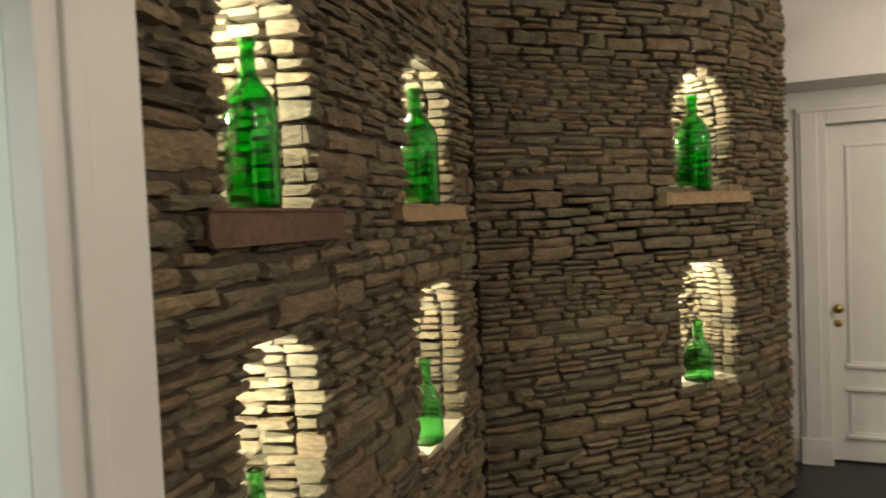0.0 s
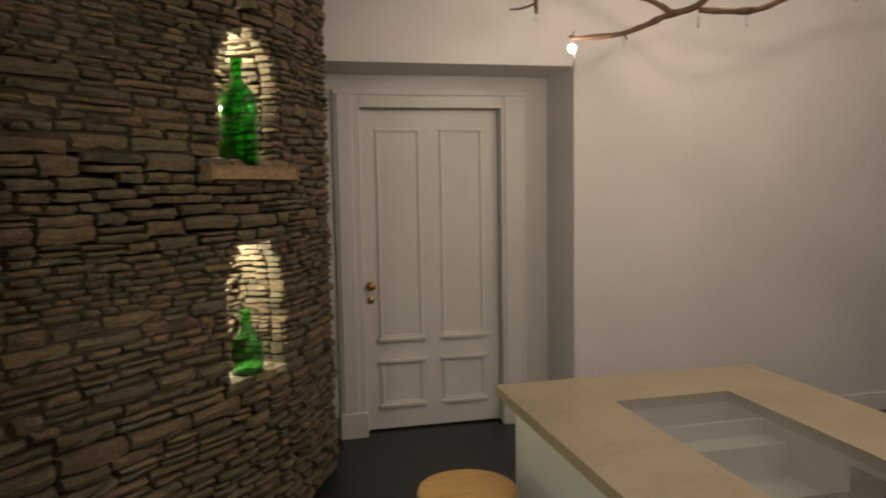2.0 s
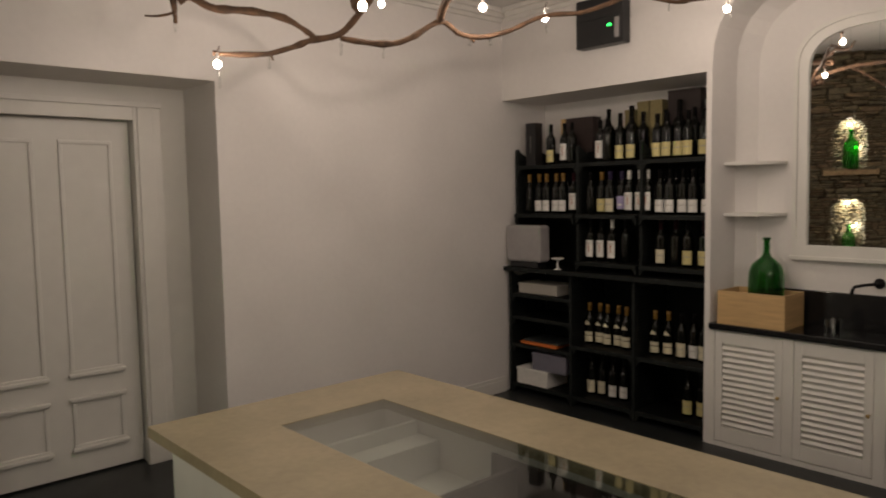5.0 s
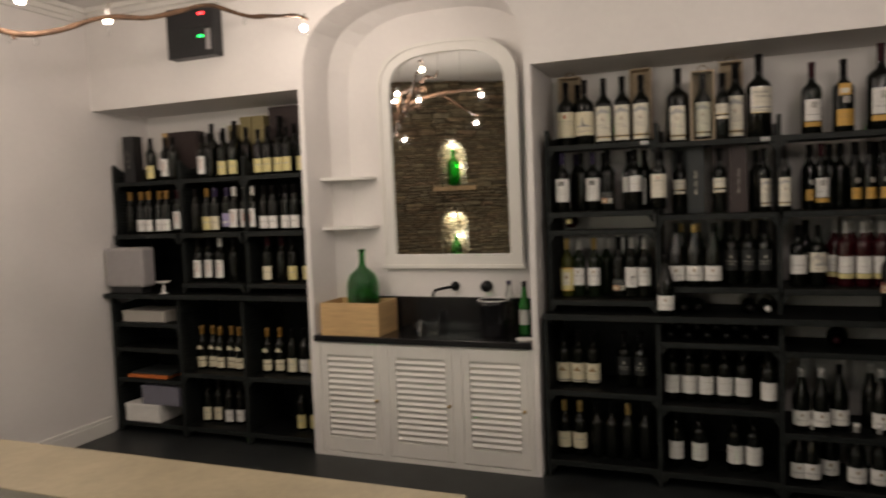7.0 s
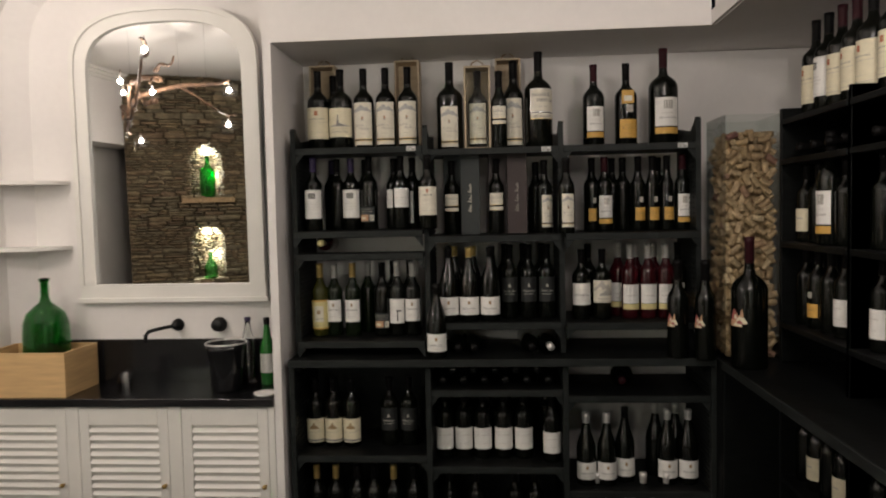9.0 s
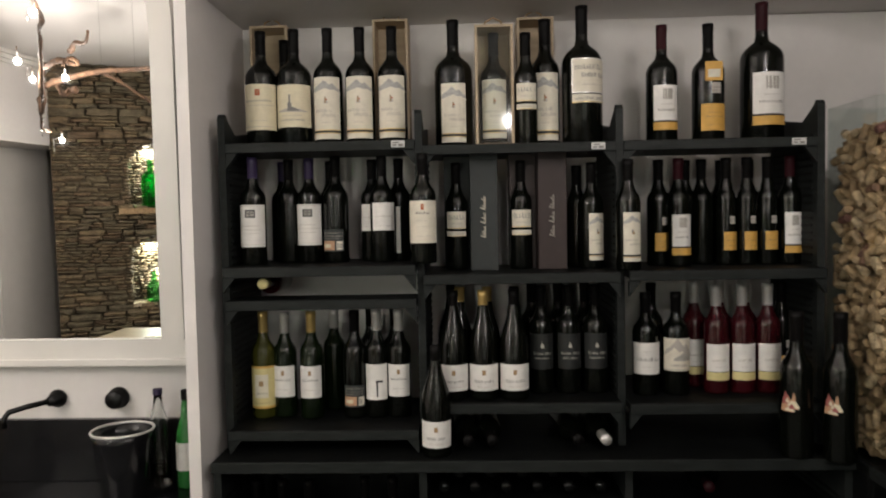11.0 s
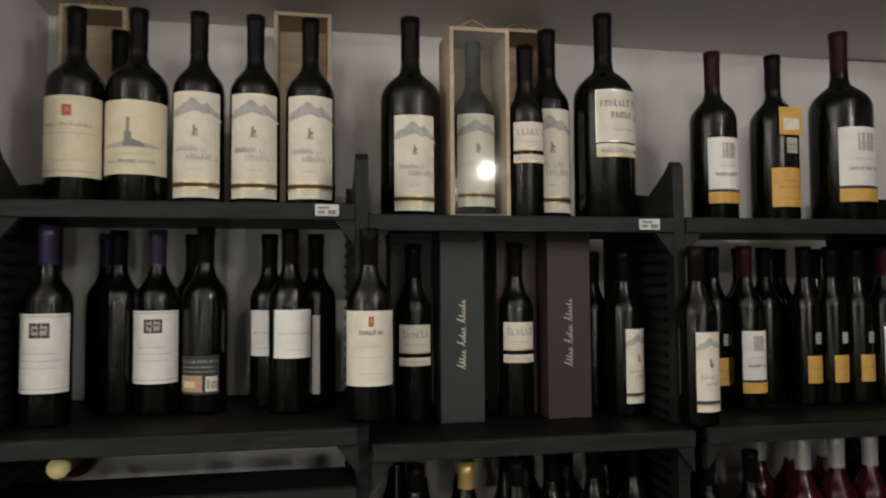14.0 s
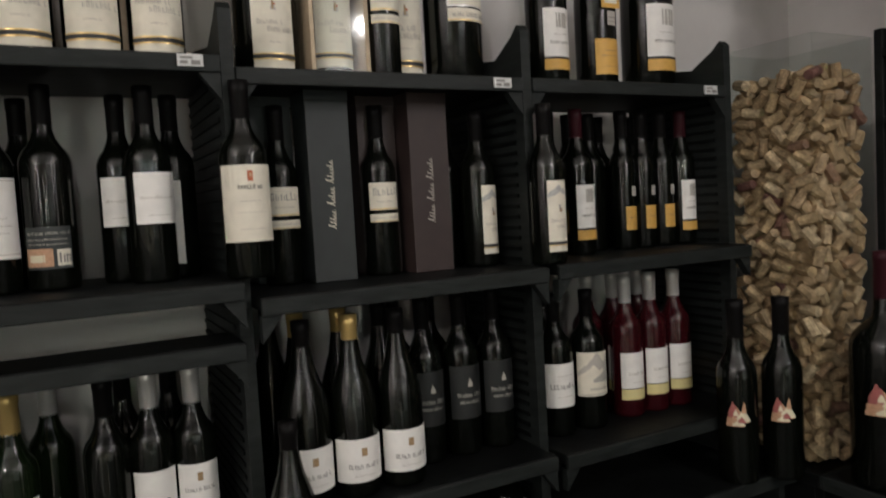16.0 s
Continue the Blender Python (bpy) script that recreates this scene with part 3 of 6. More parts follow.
def stone_wall(name, seg, niches, seed, label, near):
    rng = random.Random(seed)
    put, length = wall_line(seg)
    wall = tagged(new(name), label, "wall", kind="structure")
    mortar, rest_v, rest_f = bmesh.new(), [], []
    singles = []
    z = 0.0
    while z < CEIL - 0.01:
        h = min(rng.choice((0.034, 0.040, 0.046, 0.052, 0.060, 0.072)) * rng.uniform(0.9, 1.1), CEIL - z)
        if any(n[3] - 0.03 < z + h and z < n[4] + 0.01 for n in niches):
            h = rng.uniform(0.024, 0.034)
        zm = z + h / 2
        gaps = sorted(g for g in (niche_gap(n, zm) for n in niches) if g)
        spans, u = [], 0.0
        for g0, g1 in gaps:
            spans.append((u, g0))
            u = g1
        spans.append((u, length))
        for s0, s1 in spans:
            cs = [put(p, d, q) for p, d, q in ((s0 + 0.012, -0.024, z), (s1 - 0.012, -0.024, z), (s1 - 0.012, -0.024, z + h), (s0 + 0.012, -0.024, z + h))]
            mortar.faces.new([mortar.verts.new(c) for c in cs])
            u = s0
            while u < s1 - 0.001:
                w = min(rng.uniform(1.2, 5.0) * h + 0.03, 0.28)
                if s0 > 0 and u == s0 or s1 < length and s1 - u < 0.16:
                    w = rng.uniform(0.05, 0.10)
                if s1 - u - w < 0.045:
                    w = s1 - u
                e = min(u + w, s1)
                near_niche = any(n[0] - 0.04 < e and u < n[1] + 0.04 and n[2] - 0.09 < zm < n[4] + 0.08 for n in niches)
                depth = 0.07 if near_niche else 0.05
                lo = z + 0.001 + rng.uniform(0, 0.002)
                hi = z + h - 0.001 - rng.uniform(0, 0.004)
                ends = rng.uniform(-0.010, 0.012) if near_niche else 0
                if near_niche:
                    # the reveal goes on inwards in short stones of its own
                    d0 = -0.075
                    while d0 > -DEEP:
                        d1 = max(d0 - rng.uniform(0.05, 0.09), -DEEP - 0.02)
                        jog = rng.uniform(-0.017, 0.017)
                        lift = rng.uniform(-0.006, 0.006)
                        c = z + h * rng.uniform(0.42, 0.58)
                        for q0, q1 in ((z + 0.003, c - 0.003), (c + 0.003, z + h - 0.004)) if h > 0.036 else ((z + 0.004, z + h - 0.005),):
                            slide = jog + rng.uniform(-0.008, 0.008)
                            vs, fs = stone(rng, u + 0.002 + slide, e - 0.002 + slide, q0 + lift, q1 + lift, 0.0, d0 - d1 - 0.004)
                            k = len(rest_v)
                            rest_v += [put(v[0], v[1] + d0, v[2]) for v in vs]
                            rest_f += [tuple(i + k for i in f) for f in fs]
                        d0 = d1
                a0 = u + 0.003 + (ends if u == s0 and s0 > 0 else 0)
                a1 = e - 0.003 + (ends if e == s1 and s1 < length else 0)
                layers = [(lo, hi)]
                if h > 0.044 and rng.random() < 0.38:
                    c = lo + (hi - lo) * rng.uniform(0.4, 0.6)
                    layers = [(lo, c - 0.003), (c + 0.003, hi)]
                for q0, q1 in layers:
                    sag = 0.010 * math.sin(3.1 * u + 7 * z) + 0.007 * math.sin(8.3 * u + 11 * z + seed)
                    sag = 0 if near_niche else sag
                    vs, fs = stone(rng, a0, a1, q0 + sag, q1 + sag, rng.uniform(-0.010, 0.012), depth)
                    vs = [put(*v) for v in vs]
                    if near(u, zm):
                        singles.append((vs, fs))
                    else:
                        k = len(rest_v)
                        rest_v += vs
                        rest_f += [tuple(i + k for i in f) for f in fs]
                u = e
        z += h
    part("mortar", mortar, MORTAR, wall, "dark recessed joints")
    # the body of the wall behind the face stones
    core = bmesh.new()
    for p0, p1, d0, d1 in ((0.0, length - 0.012, -0.36, -0.32), (length - 0.045, length - 0.012, -0.319, -0.03), (0.012, 0.045, -0.319, -0.03)):
        c = add_box(bmesh.new(), p0, p1, d0, d1, 0.0, CEIL)
        for f in c.faces:
            core.faces.new([core.verts.new(put(*v.co)) for v in f.verts])
        c.free()
    part("core", core, STONE, wall)
    for n in niches:
        u0, u1, sill, spring, top = n
        bm = bmesh.new()
        zz = sill - 0.02
        while zz < top + 0.05:
            hh = rng.uniform(0.017, 0.034)
            uu = u0 - 0.05
            while uu < u1 + 0.05:
                ww = rng.uniform(0.05, 0.13)
                vs, fs = stone(rng, uu + 0.002, min(uu + ww, u1 + 0.06) - 0.002, zz + 0.003, zz + hh - 0.003, rng.uniform(-0.006, 0.030), 0.04)
                bv = [bm.verts.new(put(v[0], v[1] - DEEP, v[2])) for v in vs]
                for f in fs:
                    bm.faces.new([bv[i] for i in f])
                uu += ww
            zz += hh
        part("niche_back", bm, STONE, wall)
    me = bpy.data.meshes.new("far_stones")
    me.from_pydata([tuple(v) for v in rest_v], [], rest_f)
    me.update()
    r = part("far_stones", me, STONE, wall)
    tagged(r, "rough dry-laid brown stones", kind="stuff")
    for vs, fs in singles:
        me = bpy.data.meshes.new("stone")
        me.from_pydata([tuple(v) for v in vs], [], fs)
        part("stone", me, STONE, wall)
    return wall, put


def sill(name, put, u0, u1, z, material, label, h=0.055, front=0.016):
    bm = bmesh.new()
    add_box(bm, 0, 1, 0, 1, 0, 1)
    for v in bm.verts:
        v.co = put(u0 + v.co.x * (u1 - u0), -0.22 + v.co.y * (0.22 + front), z - h + v.co.z * h)
    bmesh.ops.bevel(bm, geom=bm.edges[:], offset=0.006, segments=2, affect="EDGES")
    structure(name, bm, material, label, "sill")


wall_l, put_l = stone_wall("wall_stone_left", SL, NICHES_L, 11, "rough dry-stone wall of brown slabs with lit niches", lambda u, z: 0.0 < u < 1.9 and 1.15 < z < 2.0)
wall_r, put_r = stone_wall("wall_stone_right", SR, NICHES_R, 23, "rough dry-stone wall of brown slabs with lit niches", lambda u, z: 0.3 < u < 2.2 and 1.0 < z < 1.9)
sill("sill_red", put_l, 0.165, 0.680, 1.613, RED_SILL, "red sandstone niche sill")
sill("sill_buff_left", put_l, 1.10, 1.80, 1.628, BUFF_SILL, "buff sandstone niche sill", 0.04)
for put, n in ((put_l, NICHES_L[1]), (put_l, NICHES_L[3]), (put_r, NICHES_R[1])):
    sill("sill_pale", put, n[0] - 0.02, n[1] + 0.012, n[2] + 0.002, PALESTONE, "pale lit stone slab in a niche", 0.03, -0.010)
sill("sill_buff_right", put_r, 0.945, 1.515, 1.661, BUFF_SILL, "buff sandstone niche sill", 0.055, 0.044)
for put, n in [(put_l, n) for n in NICHES_L] + [(put_r, n) for n in NICHES_R]:
    c = (n[0] + n[1]) / 2
    w = n[1] - n[0]
    spot = put(n[0] + w * 0.40, -0.18, n[4] - 0.05)
    lamp("niche_light", "POINT", 11.0, spot, (1.0, 0.94, 0.70), 0.01)
    spot = put(n[0] + w * 0.15, -0.185, n[2] + (n[4] - n[2]) * 0.45)
    lamp("niche_light", "POINT", 6.0, spot, (1.0, 0.95, 0.74), 0.01)

# ---- the counter island ----
IX0, IX1, IY0, IY1, ITOP = 0.905, 2.205, 1.02, 3.46, 0.672
GX0, GX1, GY0, GY1 = 1.30, 1.825, 1.45, 3.085
island = thing("display_counter", "low display counter with a limestone top and glass inset", "counter", (0, 0, 0))
bm = bmesh.new()
for x0, x1, y0, y1 in ((IX0, GX0, IY0, IY1), (GX1, IX1, IY0, IY1), (GX0, GX1, GY1, IY1), (GX0, GX1, IY0, GY0)):
    add_box(bm, x0, x1, y0, y1, ITOP - 0.045, ITOP)
bmesh.ops.remove_doubles(bm, verts=bm.verts[:], dist=0.0005)
part("top", bm, LIMESTONE, island, "polished beige limestone top")
pane = part("glass_pane", box(GX0 + 0.002, GX1 - 0.002, GY0 + 0.002, GY1 - 0.002, ITOP - 0.012, ITOP - 0.002, 0.001), COUNTERGLASS, island, "faintly green glass pane")
bm = bmesh.new()
for x0, x1, y0, y1 in ((IX0 + 0.07, GX0 - 0.02, IY0 + 0.07, IY1 - 0.07), (GX1 + 0.02, IX1 - 0.07, IY0 + 0.07, IY1 - 0.07), (GX0 - 0.02, GX1 + 0.02, GY1 + 0.02, IY1 - 0.07), (GX0 - 0.02, GX1 + 0.02, IY0 + 0.07, GY0 - 0.02)):
    add_box(bm, x0, x1, y0, y1, 0.03, ITOP - 0.046)
part("base", bm, PAINT, island, "white painted base")
part("case_floor", box(GX0 - 0.02, GX1 + 0.02, 2.42, GY1 + 0.02, 0.30, 0.44), PAINT, island, "white display case floor")
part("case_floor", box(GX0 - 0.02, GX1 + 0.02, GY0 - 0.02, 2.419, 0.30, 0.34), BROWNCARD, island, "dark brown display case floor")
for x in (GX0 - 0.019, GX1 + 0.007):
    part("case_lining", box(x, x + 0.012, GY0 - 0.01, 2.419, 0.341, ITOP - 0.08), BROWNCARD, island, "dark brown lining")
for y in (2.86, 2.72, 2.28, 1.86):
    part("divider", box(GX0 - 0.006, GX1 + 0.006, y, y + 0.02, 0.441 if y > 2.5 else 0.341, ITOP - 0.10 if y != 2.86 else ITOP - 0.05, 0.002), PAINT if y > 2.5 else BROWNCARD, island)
part("inner_shelf", box(GX0 - 0.02, GX1 + 0.02, 2.741, 2.859, ITOP - 0.13, ITOP - 0.11, 0.002), PAINT, island)
part("drawer", box(GX0 + 0.01, GX1 - 0.01, 1.89, 2.26, 0.341, 0.46, 0.004), GREYCARD, island, "dark tray in the display case")
part("drawer", box(GX0 + 0.30, GX1 - 0.01, 2.31, 2.41, 0.341, 0.42, 0.004), BROWNCARD, island, "brown tray in the display case")

# ---- the stool ----
stool = thing("stool", "round honey-coloured wooden stool", "stool", (0.63, 2.93, 0))
part("seat", lathe([(0, 0.405), (0.165, 0.405), (0.182, 0.413), (0.187, 0.428), (0.182, 0.445), (0.17, 0.45), (0, 0.45)], 40), SEATWOOD, stool, "round honey wood seat", True)
for k in range(4):
    a = math.radians(45 + 90 * k)
    part("leg", tube([(0.10 * math.cos(a), 0.10 * math.sin(a), 0.41), (0.17 * math.cos(a), 0.17 * math.sin(a), 0.0)], 0.014, 10), SEATWOOD, stool)
part("foot_ring", tube([(0.138 * math.cos(math.radians(15 * k)), 0.138 * math.sin(math.radians(15 * k)), 0.19) for k in range(25)], 0.007, 8), BLACKMETAL, stool, "black metal foot ring")

# ---- wine bottles ----


def bottle_profile(h, r, neck=0.0145, shoulder=0.62, slope=0.12, style="bordeaux"):
    s = h * shoulder
    top = [(neck, h - 0.035), (neck + 0.001, h - 0.022), (neck + 0.001, h - 0.012), (neck, h - 0.010), (neck, h), (neck * 0.7, h), (0, h - 0.001)]
    base = [(0, 0.012), (r * 0.6, 0.004), (r * 0.92, 0.0), (r, 0.006)]
    if style == "burgundy":
        s = h * 0.50
        mid = [(r, s), (r * 0.93, s + h * 0.07), (r * 0.72, s + h * 0.16), (r * 0.52, s + h * 0.24), (neck + 0.003, s + h * 0.34)]
    else:
        mid = [(r, s), (r * 0.985, s + h * 0.03), (r * 0.93, s + h * 0.055), (r * 0.83, s + h * 0.08), (r * 0.66, s + h * 0.105), (neck + 0.006, s + h * (slope + 0.02)), (neck + 0.002, s + h * (slope + 0.06))]
    return base + mid + top


MESHES = {}


def cached(key, make, smooth=True):
    if key not in MESHES:
        MESHES[key] = finish(make(), key[0], smooth)
    return MESHES[key]


TEMPLATES = {}
# name: height, radius, style, glass, capsule, label parts (material, from, to, angle span, centre), words
LABELS = {
    "mountain": [(OFFWHITE, 0.045, 0.57, 118, 0), (SLATEINK, 0.445, 0.540, 118, 0, "peak"), (OFFWHITE, 0.43, 0.475, 118, 6, "peak"), (SOFTINK, 0.345, 0.392, 15, 0, "peak"), (SEPIA, 0.352, 0.402, 5, -2), (REDINK, 0.372, 0.384, 6, 3), (SOFTINK, 0.272, 0.300, 70, -10, "text"), (SOFTINK, 0.232, 0.262, 62, 14, "text"), (SOFTINK, 0.178, 0.188, 34, 0, "text"), (GOLD, 0.118, 0.124, 118, 0), (DARKINK, 0.098, 0.117, 118, 0), (GOLD, 0.091, 0.097, 118, 0)],
    "plain_cream": [(CREAM, 0.135, 0.53, 150, 0), (REDINK, 0.43, 0.485, 18, 0), (PEACH, 0.450, 0.470, 6, 1), (GREYINK, 0.380, 0.398, 100, 0, "text"), (SOFTINK, 0.345, 0.349, 120, 0), (SOFTINK, 0.21, 0.221, 60, 0, "text"), (SOFTINK, 0.16, 0.165, 120, 0)],
    "tower": [(CREAM, 0.15, 0.51, 156, 0), (SOFTINK, 0.280, 0.315, 112, 0, "peak"), (GREYINK, 0.30, 0.425, 6, -5), (GREYINK, 0.29, 0.355, 13, -5), (GREYINK, 0.285, 0.325, 40, 6, "peak"), (SOFTINK, 0.245, 0.254, 70, 0, "text"), (GREYINK, 0.205, 0.222, 92, 0, "text")],
    "magnum_mountain": [(OFFWHITE, 0.035, 0.49, 78, 0), (SLATEINK, 0.375, 0.462, 78, 0, "peak"), (OFFWHITE, 0.36, 0.402, 78, 4, "peak"), (SOFTINK, 0.298, 0.338, 10, 0, "peak"), (SEPIA, 0.302, 0.345, 3.5, -1), (REDINK, 0.320, 0.330, 4, 2), (SOFTINK, 0.235, 0.258, 46, -6, "text"), (SOFTINK, 0.200, 0.225, 42, 9, "text"), (SOFTINK, 0.150, 0.158, 22, 0, "text"), (GOLD, 0.100, 0.105, 78, 0), (DARKINK, 0.082, 0.099, 78, 0), (GOLD, 0.076, 0.081, 78, 0)],
    "small_band": [(OFFWHITE, 0.385, 0.545, 110, 0), (PALEINK, 0.47, 0.515, 84, 0, "text"), (SOFTINK, 0.428, 0.440, 60, 0, "text"), (GOLD, 0.388, 0.394, 110, 0), (OFFWHITE, 0.315, 0.362, 110, 0), (SOFTINK, 0.332, 0.346, 84, 0, "text"), (GOLD, 0.317, 0.321, 110, 0)],
    "silver_big": [(SILVER, 0.360, 0.605, 116, 14), (OFFWHITE, 0.368, 0.597, 110, 14), (GREYINK, 0.525, 0.560, 86, 8, "text"), (GREYINK, 0.470, 0.508, 76, 22, "text"), (SOFTINK, 0.412, 0.426, 52, 14, "text"), (OFFWHITE, 0.292, 0.352, 114, 14), (GREYINK, 0.312, 0.332, 96, 14, "text"), (GOLD, 0.294, 0.299, 114, 14)],
    "yellow_foot": [(WHITE, 0.185, 0.48, 100, 6), (PALEINK, 0.36, 0.45, 36, 8), (SOFTINK, 0.372, 0.380, 30, 8), (SOFTINK, 0.395, 0.403, 30, 8), (SOFTINK, 0.418, 0.430, 8, 26), (SOFTINK, 0.315, 0.325, 46, 6, "text"), (GREYINK, 0.262, 0.282, 66, 6, "text"), (DARKINK, 0.172, 0.184, 100, 6), (YELLOW, 0.105, 0.170, 100, 6)],
    "yellow_square": [(YELLOW, 0.09, 0.315, 100, 8), (SOFTINK, 0.40, 0.49, 34, 12), (GREYINK, 0.42, 0.428, 28, 12), (GREYINK, 0.445, 0.453, 28, 12), (SEPIA, 0.235, 0.245, 50, 8, "text"), (SEPIA, 0.20, 0.215, 64, 8, "text"), (SEPIA, 0.135, 0.142, 44, 8, "text")],
    "xisto": [(OFFWHITE, 0.185, 0.57, 160, 0), (REDINK, 0.488, 0.540, 13, 0), (PEACH, 0.508, 0.530, 5, 1), (DARKINK, 0.448, 0.472, 58, 0, "text"), (SOFTINK, 0.385, 0.393, 50, 0, "text"), (SOFTINK, 0.330, 0.336, 70, 0, "text"), (SOFTINK, 0.245, 0.253, 56, 0, "text")],
    "white_square": [(WHITE, 0.17, 0.56, 150, 0), (DARKINK, 0.44, 0.515, 46, 0), (PALEINK, 0.455, 0.50, 15, -9), (PALEINK, 0.455, 0.50, 15, 10), (DARKINK, 0.472, 0.486, 8, -8), (DARKINK, 0.478, 0.488, 8, 9), (SOFTINK, 0.36, 0.372, 74, 0, "text"), (SOFTINK, 0.325, 0.335, 96, 0, "text"), (SOFTINK, 0.29, 0.299, 84, 0, "text"), (SOFTINK, 0.19, 0.194, 142, 0), (SOFTINK, 0.545, 0.549, 142, 0)],
    "photo_foot": [(GREYCARD, 0.105, 0.31, 108, -10), (PALEINK, 0.272, 0.288, 92, -10, "text"), (SOFTINK, 0.245, 0.254, 92, -10, "text"), (SOFTINK, 0.222, 0.230, 86, -10, "text"), (PEACH, 0.118, 0.205, 62, -30), (CREAM, 0.140, 0.175, 36, -34), (OFFWHITE, 0.120, 0.200, 30, 24), (GREYINK, 0.135, 0.185, 22, 24, "text")],
    "white_mid": [(WHITE, 0.30, 0.56, 120, 0), (SOFTINK, 0.425, 0.442, 92, 0, "text"), (PALEINK, 0.34, 0.348, 60, 0, "text")],
    "narrow_edge": [(WHITE, 0.08, 0.53, 20, -10)],
    "narrow_mountain": [(OFFWHITE, 0.08, 0.52, 88, 24), (SLATEINK, 0.415, 0.495, 88, 24, "peak"), (OFFWHITE, 0.40, 0.448, 88, 28, "peak"), (SEPIA, 0.325, 0.350, 12, 24), (GREYINK, 0.342, 0.372, 6, 20), (SOFTINK, 0.262, 0.284, 56, 18, "text"), (SOFTINK, 0.226, 0.250, 50, 32, "text"), (DARKINK, 0.125, 0.142, 88, 24), (GOLD, 0.117, 0.123, 88, 24)],
    "yellow_low": [(YELLOW, 0.14, 0.31, 100, 20), (SOFTINK, 0.385, 0.455, 34, 20), (GREYINK, 0.40, 0.407, 28, 20), (GREYINK, 0.424, 0.431, 28, 20), (SEPIA, 0.225, 0.238, 64, 20, "text"), (SEPIA, 0.18, 0.188, 44, 20, "text")],
    "white_low": [(WHITE, 0.09, 0.33, 150, 0), (SEPIA, 0.235, 0.280, 14, 0), (GREYINK, 0.165, 0.192, 78, 0, "text"), (SOFTINK, 0.122, 0.132, 54, 0, "text")],
    "white": [(WHITE, 0.14, 0.45, 140, 0), (SOFTINK, 0.34, 0.360, 84, 0, "text"), (SOFTINK, 0.22, 0.232, 60, 0, "text")],
    "white_wide": [(WHITE, 0.21, 0.52, 150, 0), (SOFTINK, 0.43, 0.440, 60, 0, "text"), (GREYINK, 0.34, 0.378, 104, 0, "text"), (SOFTINK, 0.28, 0.290, 64, 0, "text")],
    "pattern": [(OFFWHITE, 0.24, 0.56, 150, 0), (SOFTINK, 0.35, 0.56, 150, 0, "peak"), (OFFWHITE, 0.345, 0.47, 120, -14, "peak"), (PALEINK, 0.34, 0.42, 90, 22, "peak"), (GREYINK, 0.285, 0.305, 66, 0, "text"), (SOFTINK, 0.25, 0.258, 130, 0)],
    "heron": [(WHITE, 0.17, 0.50, 124, 0), (DARKINK, 0.20, 0.34, 8, 6), (DARKINK, 0.33, 0.35, 34, 16)],
    "white_high": [(WHITE, 0.20, 0.50, 124, 0), (SEPIA, 0.41, 0.455, 14, 0), (GREYINK, 0.355, 0.378, 84, 0, "text"), (SOFTINK, 0.27, 0.281, 60, 0, "text")],
    "yellow_all": [(YELLOW, 0.10, 0.50, 160, 0), (PALEYELLOW, 0.12, 0.48, 150, 0), (OFFWHITE, 0.20, 0.42, 66, 0), (SEPIA, 0.31, 0.36, 22, 0), (GREYINK, 0.235, 0.252, 52, 0, "text"), (SEPIA, 0.145, 0.158, 80, 0, "text")],
    "cream": [(CREAM, 0.14, 0.43, 150, 0), (SOFTINK, 0.30, 0.315, 80, 0)],
    "cream_two": [(CREAM, 0.07, 0.42, 150, 0), (SEPIA, 0.27, 0.345, 60, 0, "peak"), (SEPIA, 0.27, 0.36, 12, 0), (SOFTINK, 0.215, 0.235, 92, 0, "text"), (GREYINK, 0.085, 0.115, 150, 0)],
    "lilac": [(LILAC, 0.12, 0.42, 150, 0), (WHITE, 0.2, 0.24, 60, 0)],
    "dark_label": [(DARKLABEL, 0.23, 0.56, 130, 0), (SOFTINK, 0.43, 0.49, 16, 0, "peak"), (PALEINK, 0.365, 0.392, 84, 0, "text"), (PALEINK, 0.325, 0.345, 70, 0, "text")],
    "rose_label": [(WHITE, 0.205, 0.46, 126, 0), (SOFTINK, 0.30, 0.325, 70, 0, "text"), (PALEYELLOW, 0.125, 0.20, 126, 0), (SOFTINK, 0.245, 0.252, 44, 0, "text")],
    "flower": [(PEACH, 0.345, 0.435, 62, 0, "peak"), (PINKINK, 0.375, 0.470, 30, -12, "peak"), (CREAM, 0.35, 0.42, 40, 14, "peak"), (PEACH, 0.325, 0.385, 50, -8, "peak"), (CREAM, 0.33, 0.365, 34, 2, "peak"), (PINKINK, 0.345, 0.385, 20, 10, "peak"), (CREAM, 0.385, 0.425, 12, -6, "peak"), (PEACH, 0.40, 0.47, 12, 16, "peak")],
    "white_short": [(WHITE, 0.06, 0.33, 124, 0), (SOFTINK, 0.20, 0.215, 80, 0)],
    "white_tall": [(WHITE, 0.10, 0.50, 112, 0), (REDINK, 0.22, 0.40, 10, 8), (SOFTINK, 0.42, 0.44, 70, 0)],
    "yellow_short": [(PALEYELLOW, 0.06, 0.36, 128, 0), (SOFTINK, 0.22, 0.235, 80, 0)],
    "cream_short": [(CREAM, 0.06, 0.36, 128, 0), (SOFTINK, 0.22, 0.235, 80, 0)],
    "cream_shoulder": [(CREAM, 0.06, 0.20, 130, 0), (CREAM, 0.215, 0.30, 130, 0), (SOFTINK, 0.245, 0.262, 76, 0, "text"), (SEPIA, 0.10, 0.118, 70, 0, "text"), (CREAM, 0.47, 0.58, 70, 0, "peak")],
    "none": [],
}
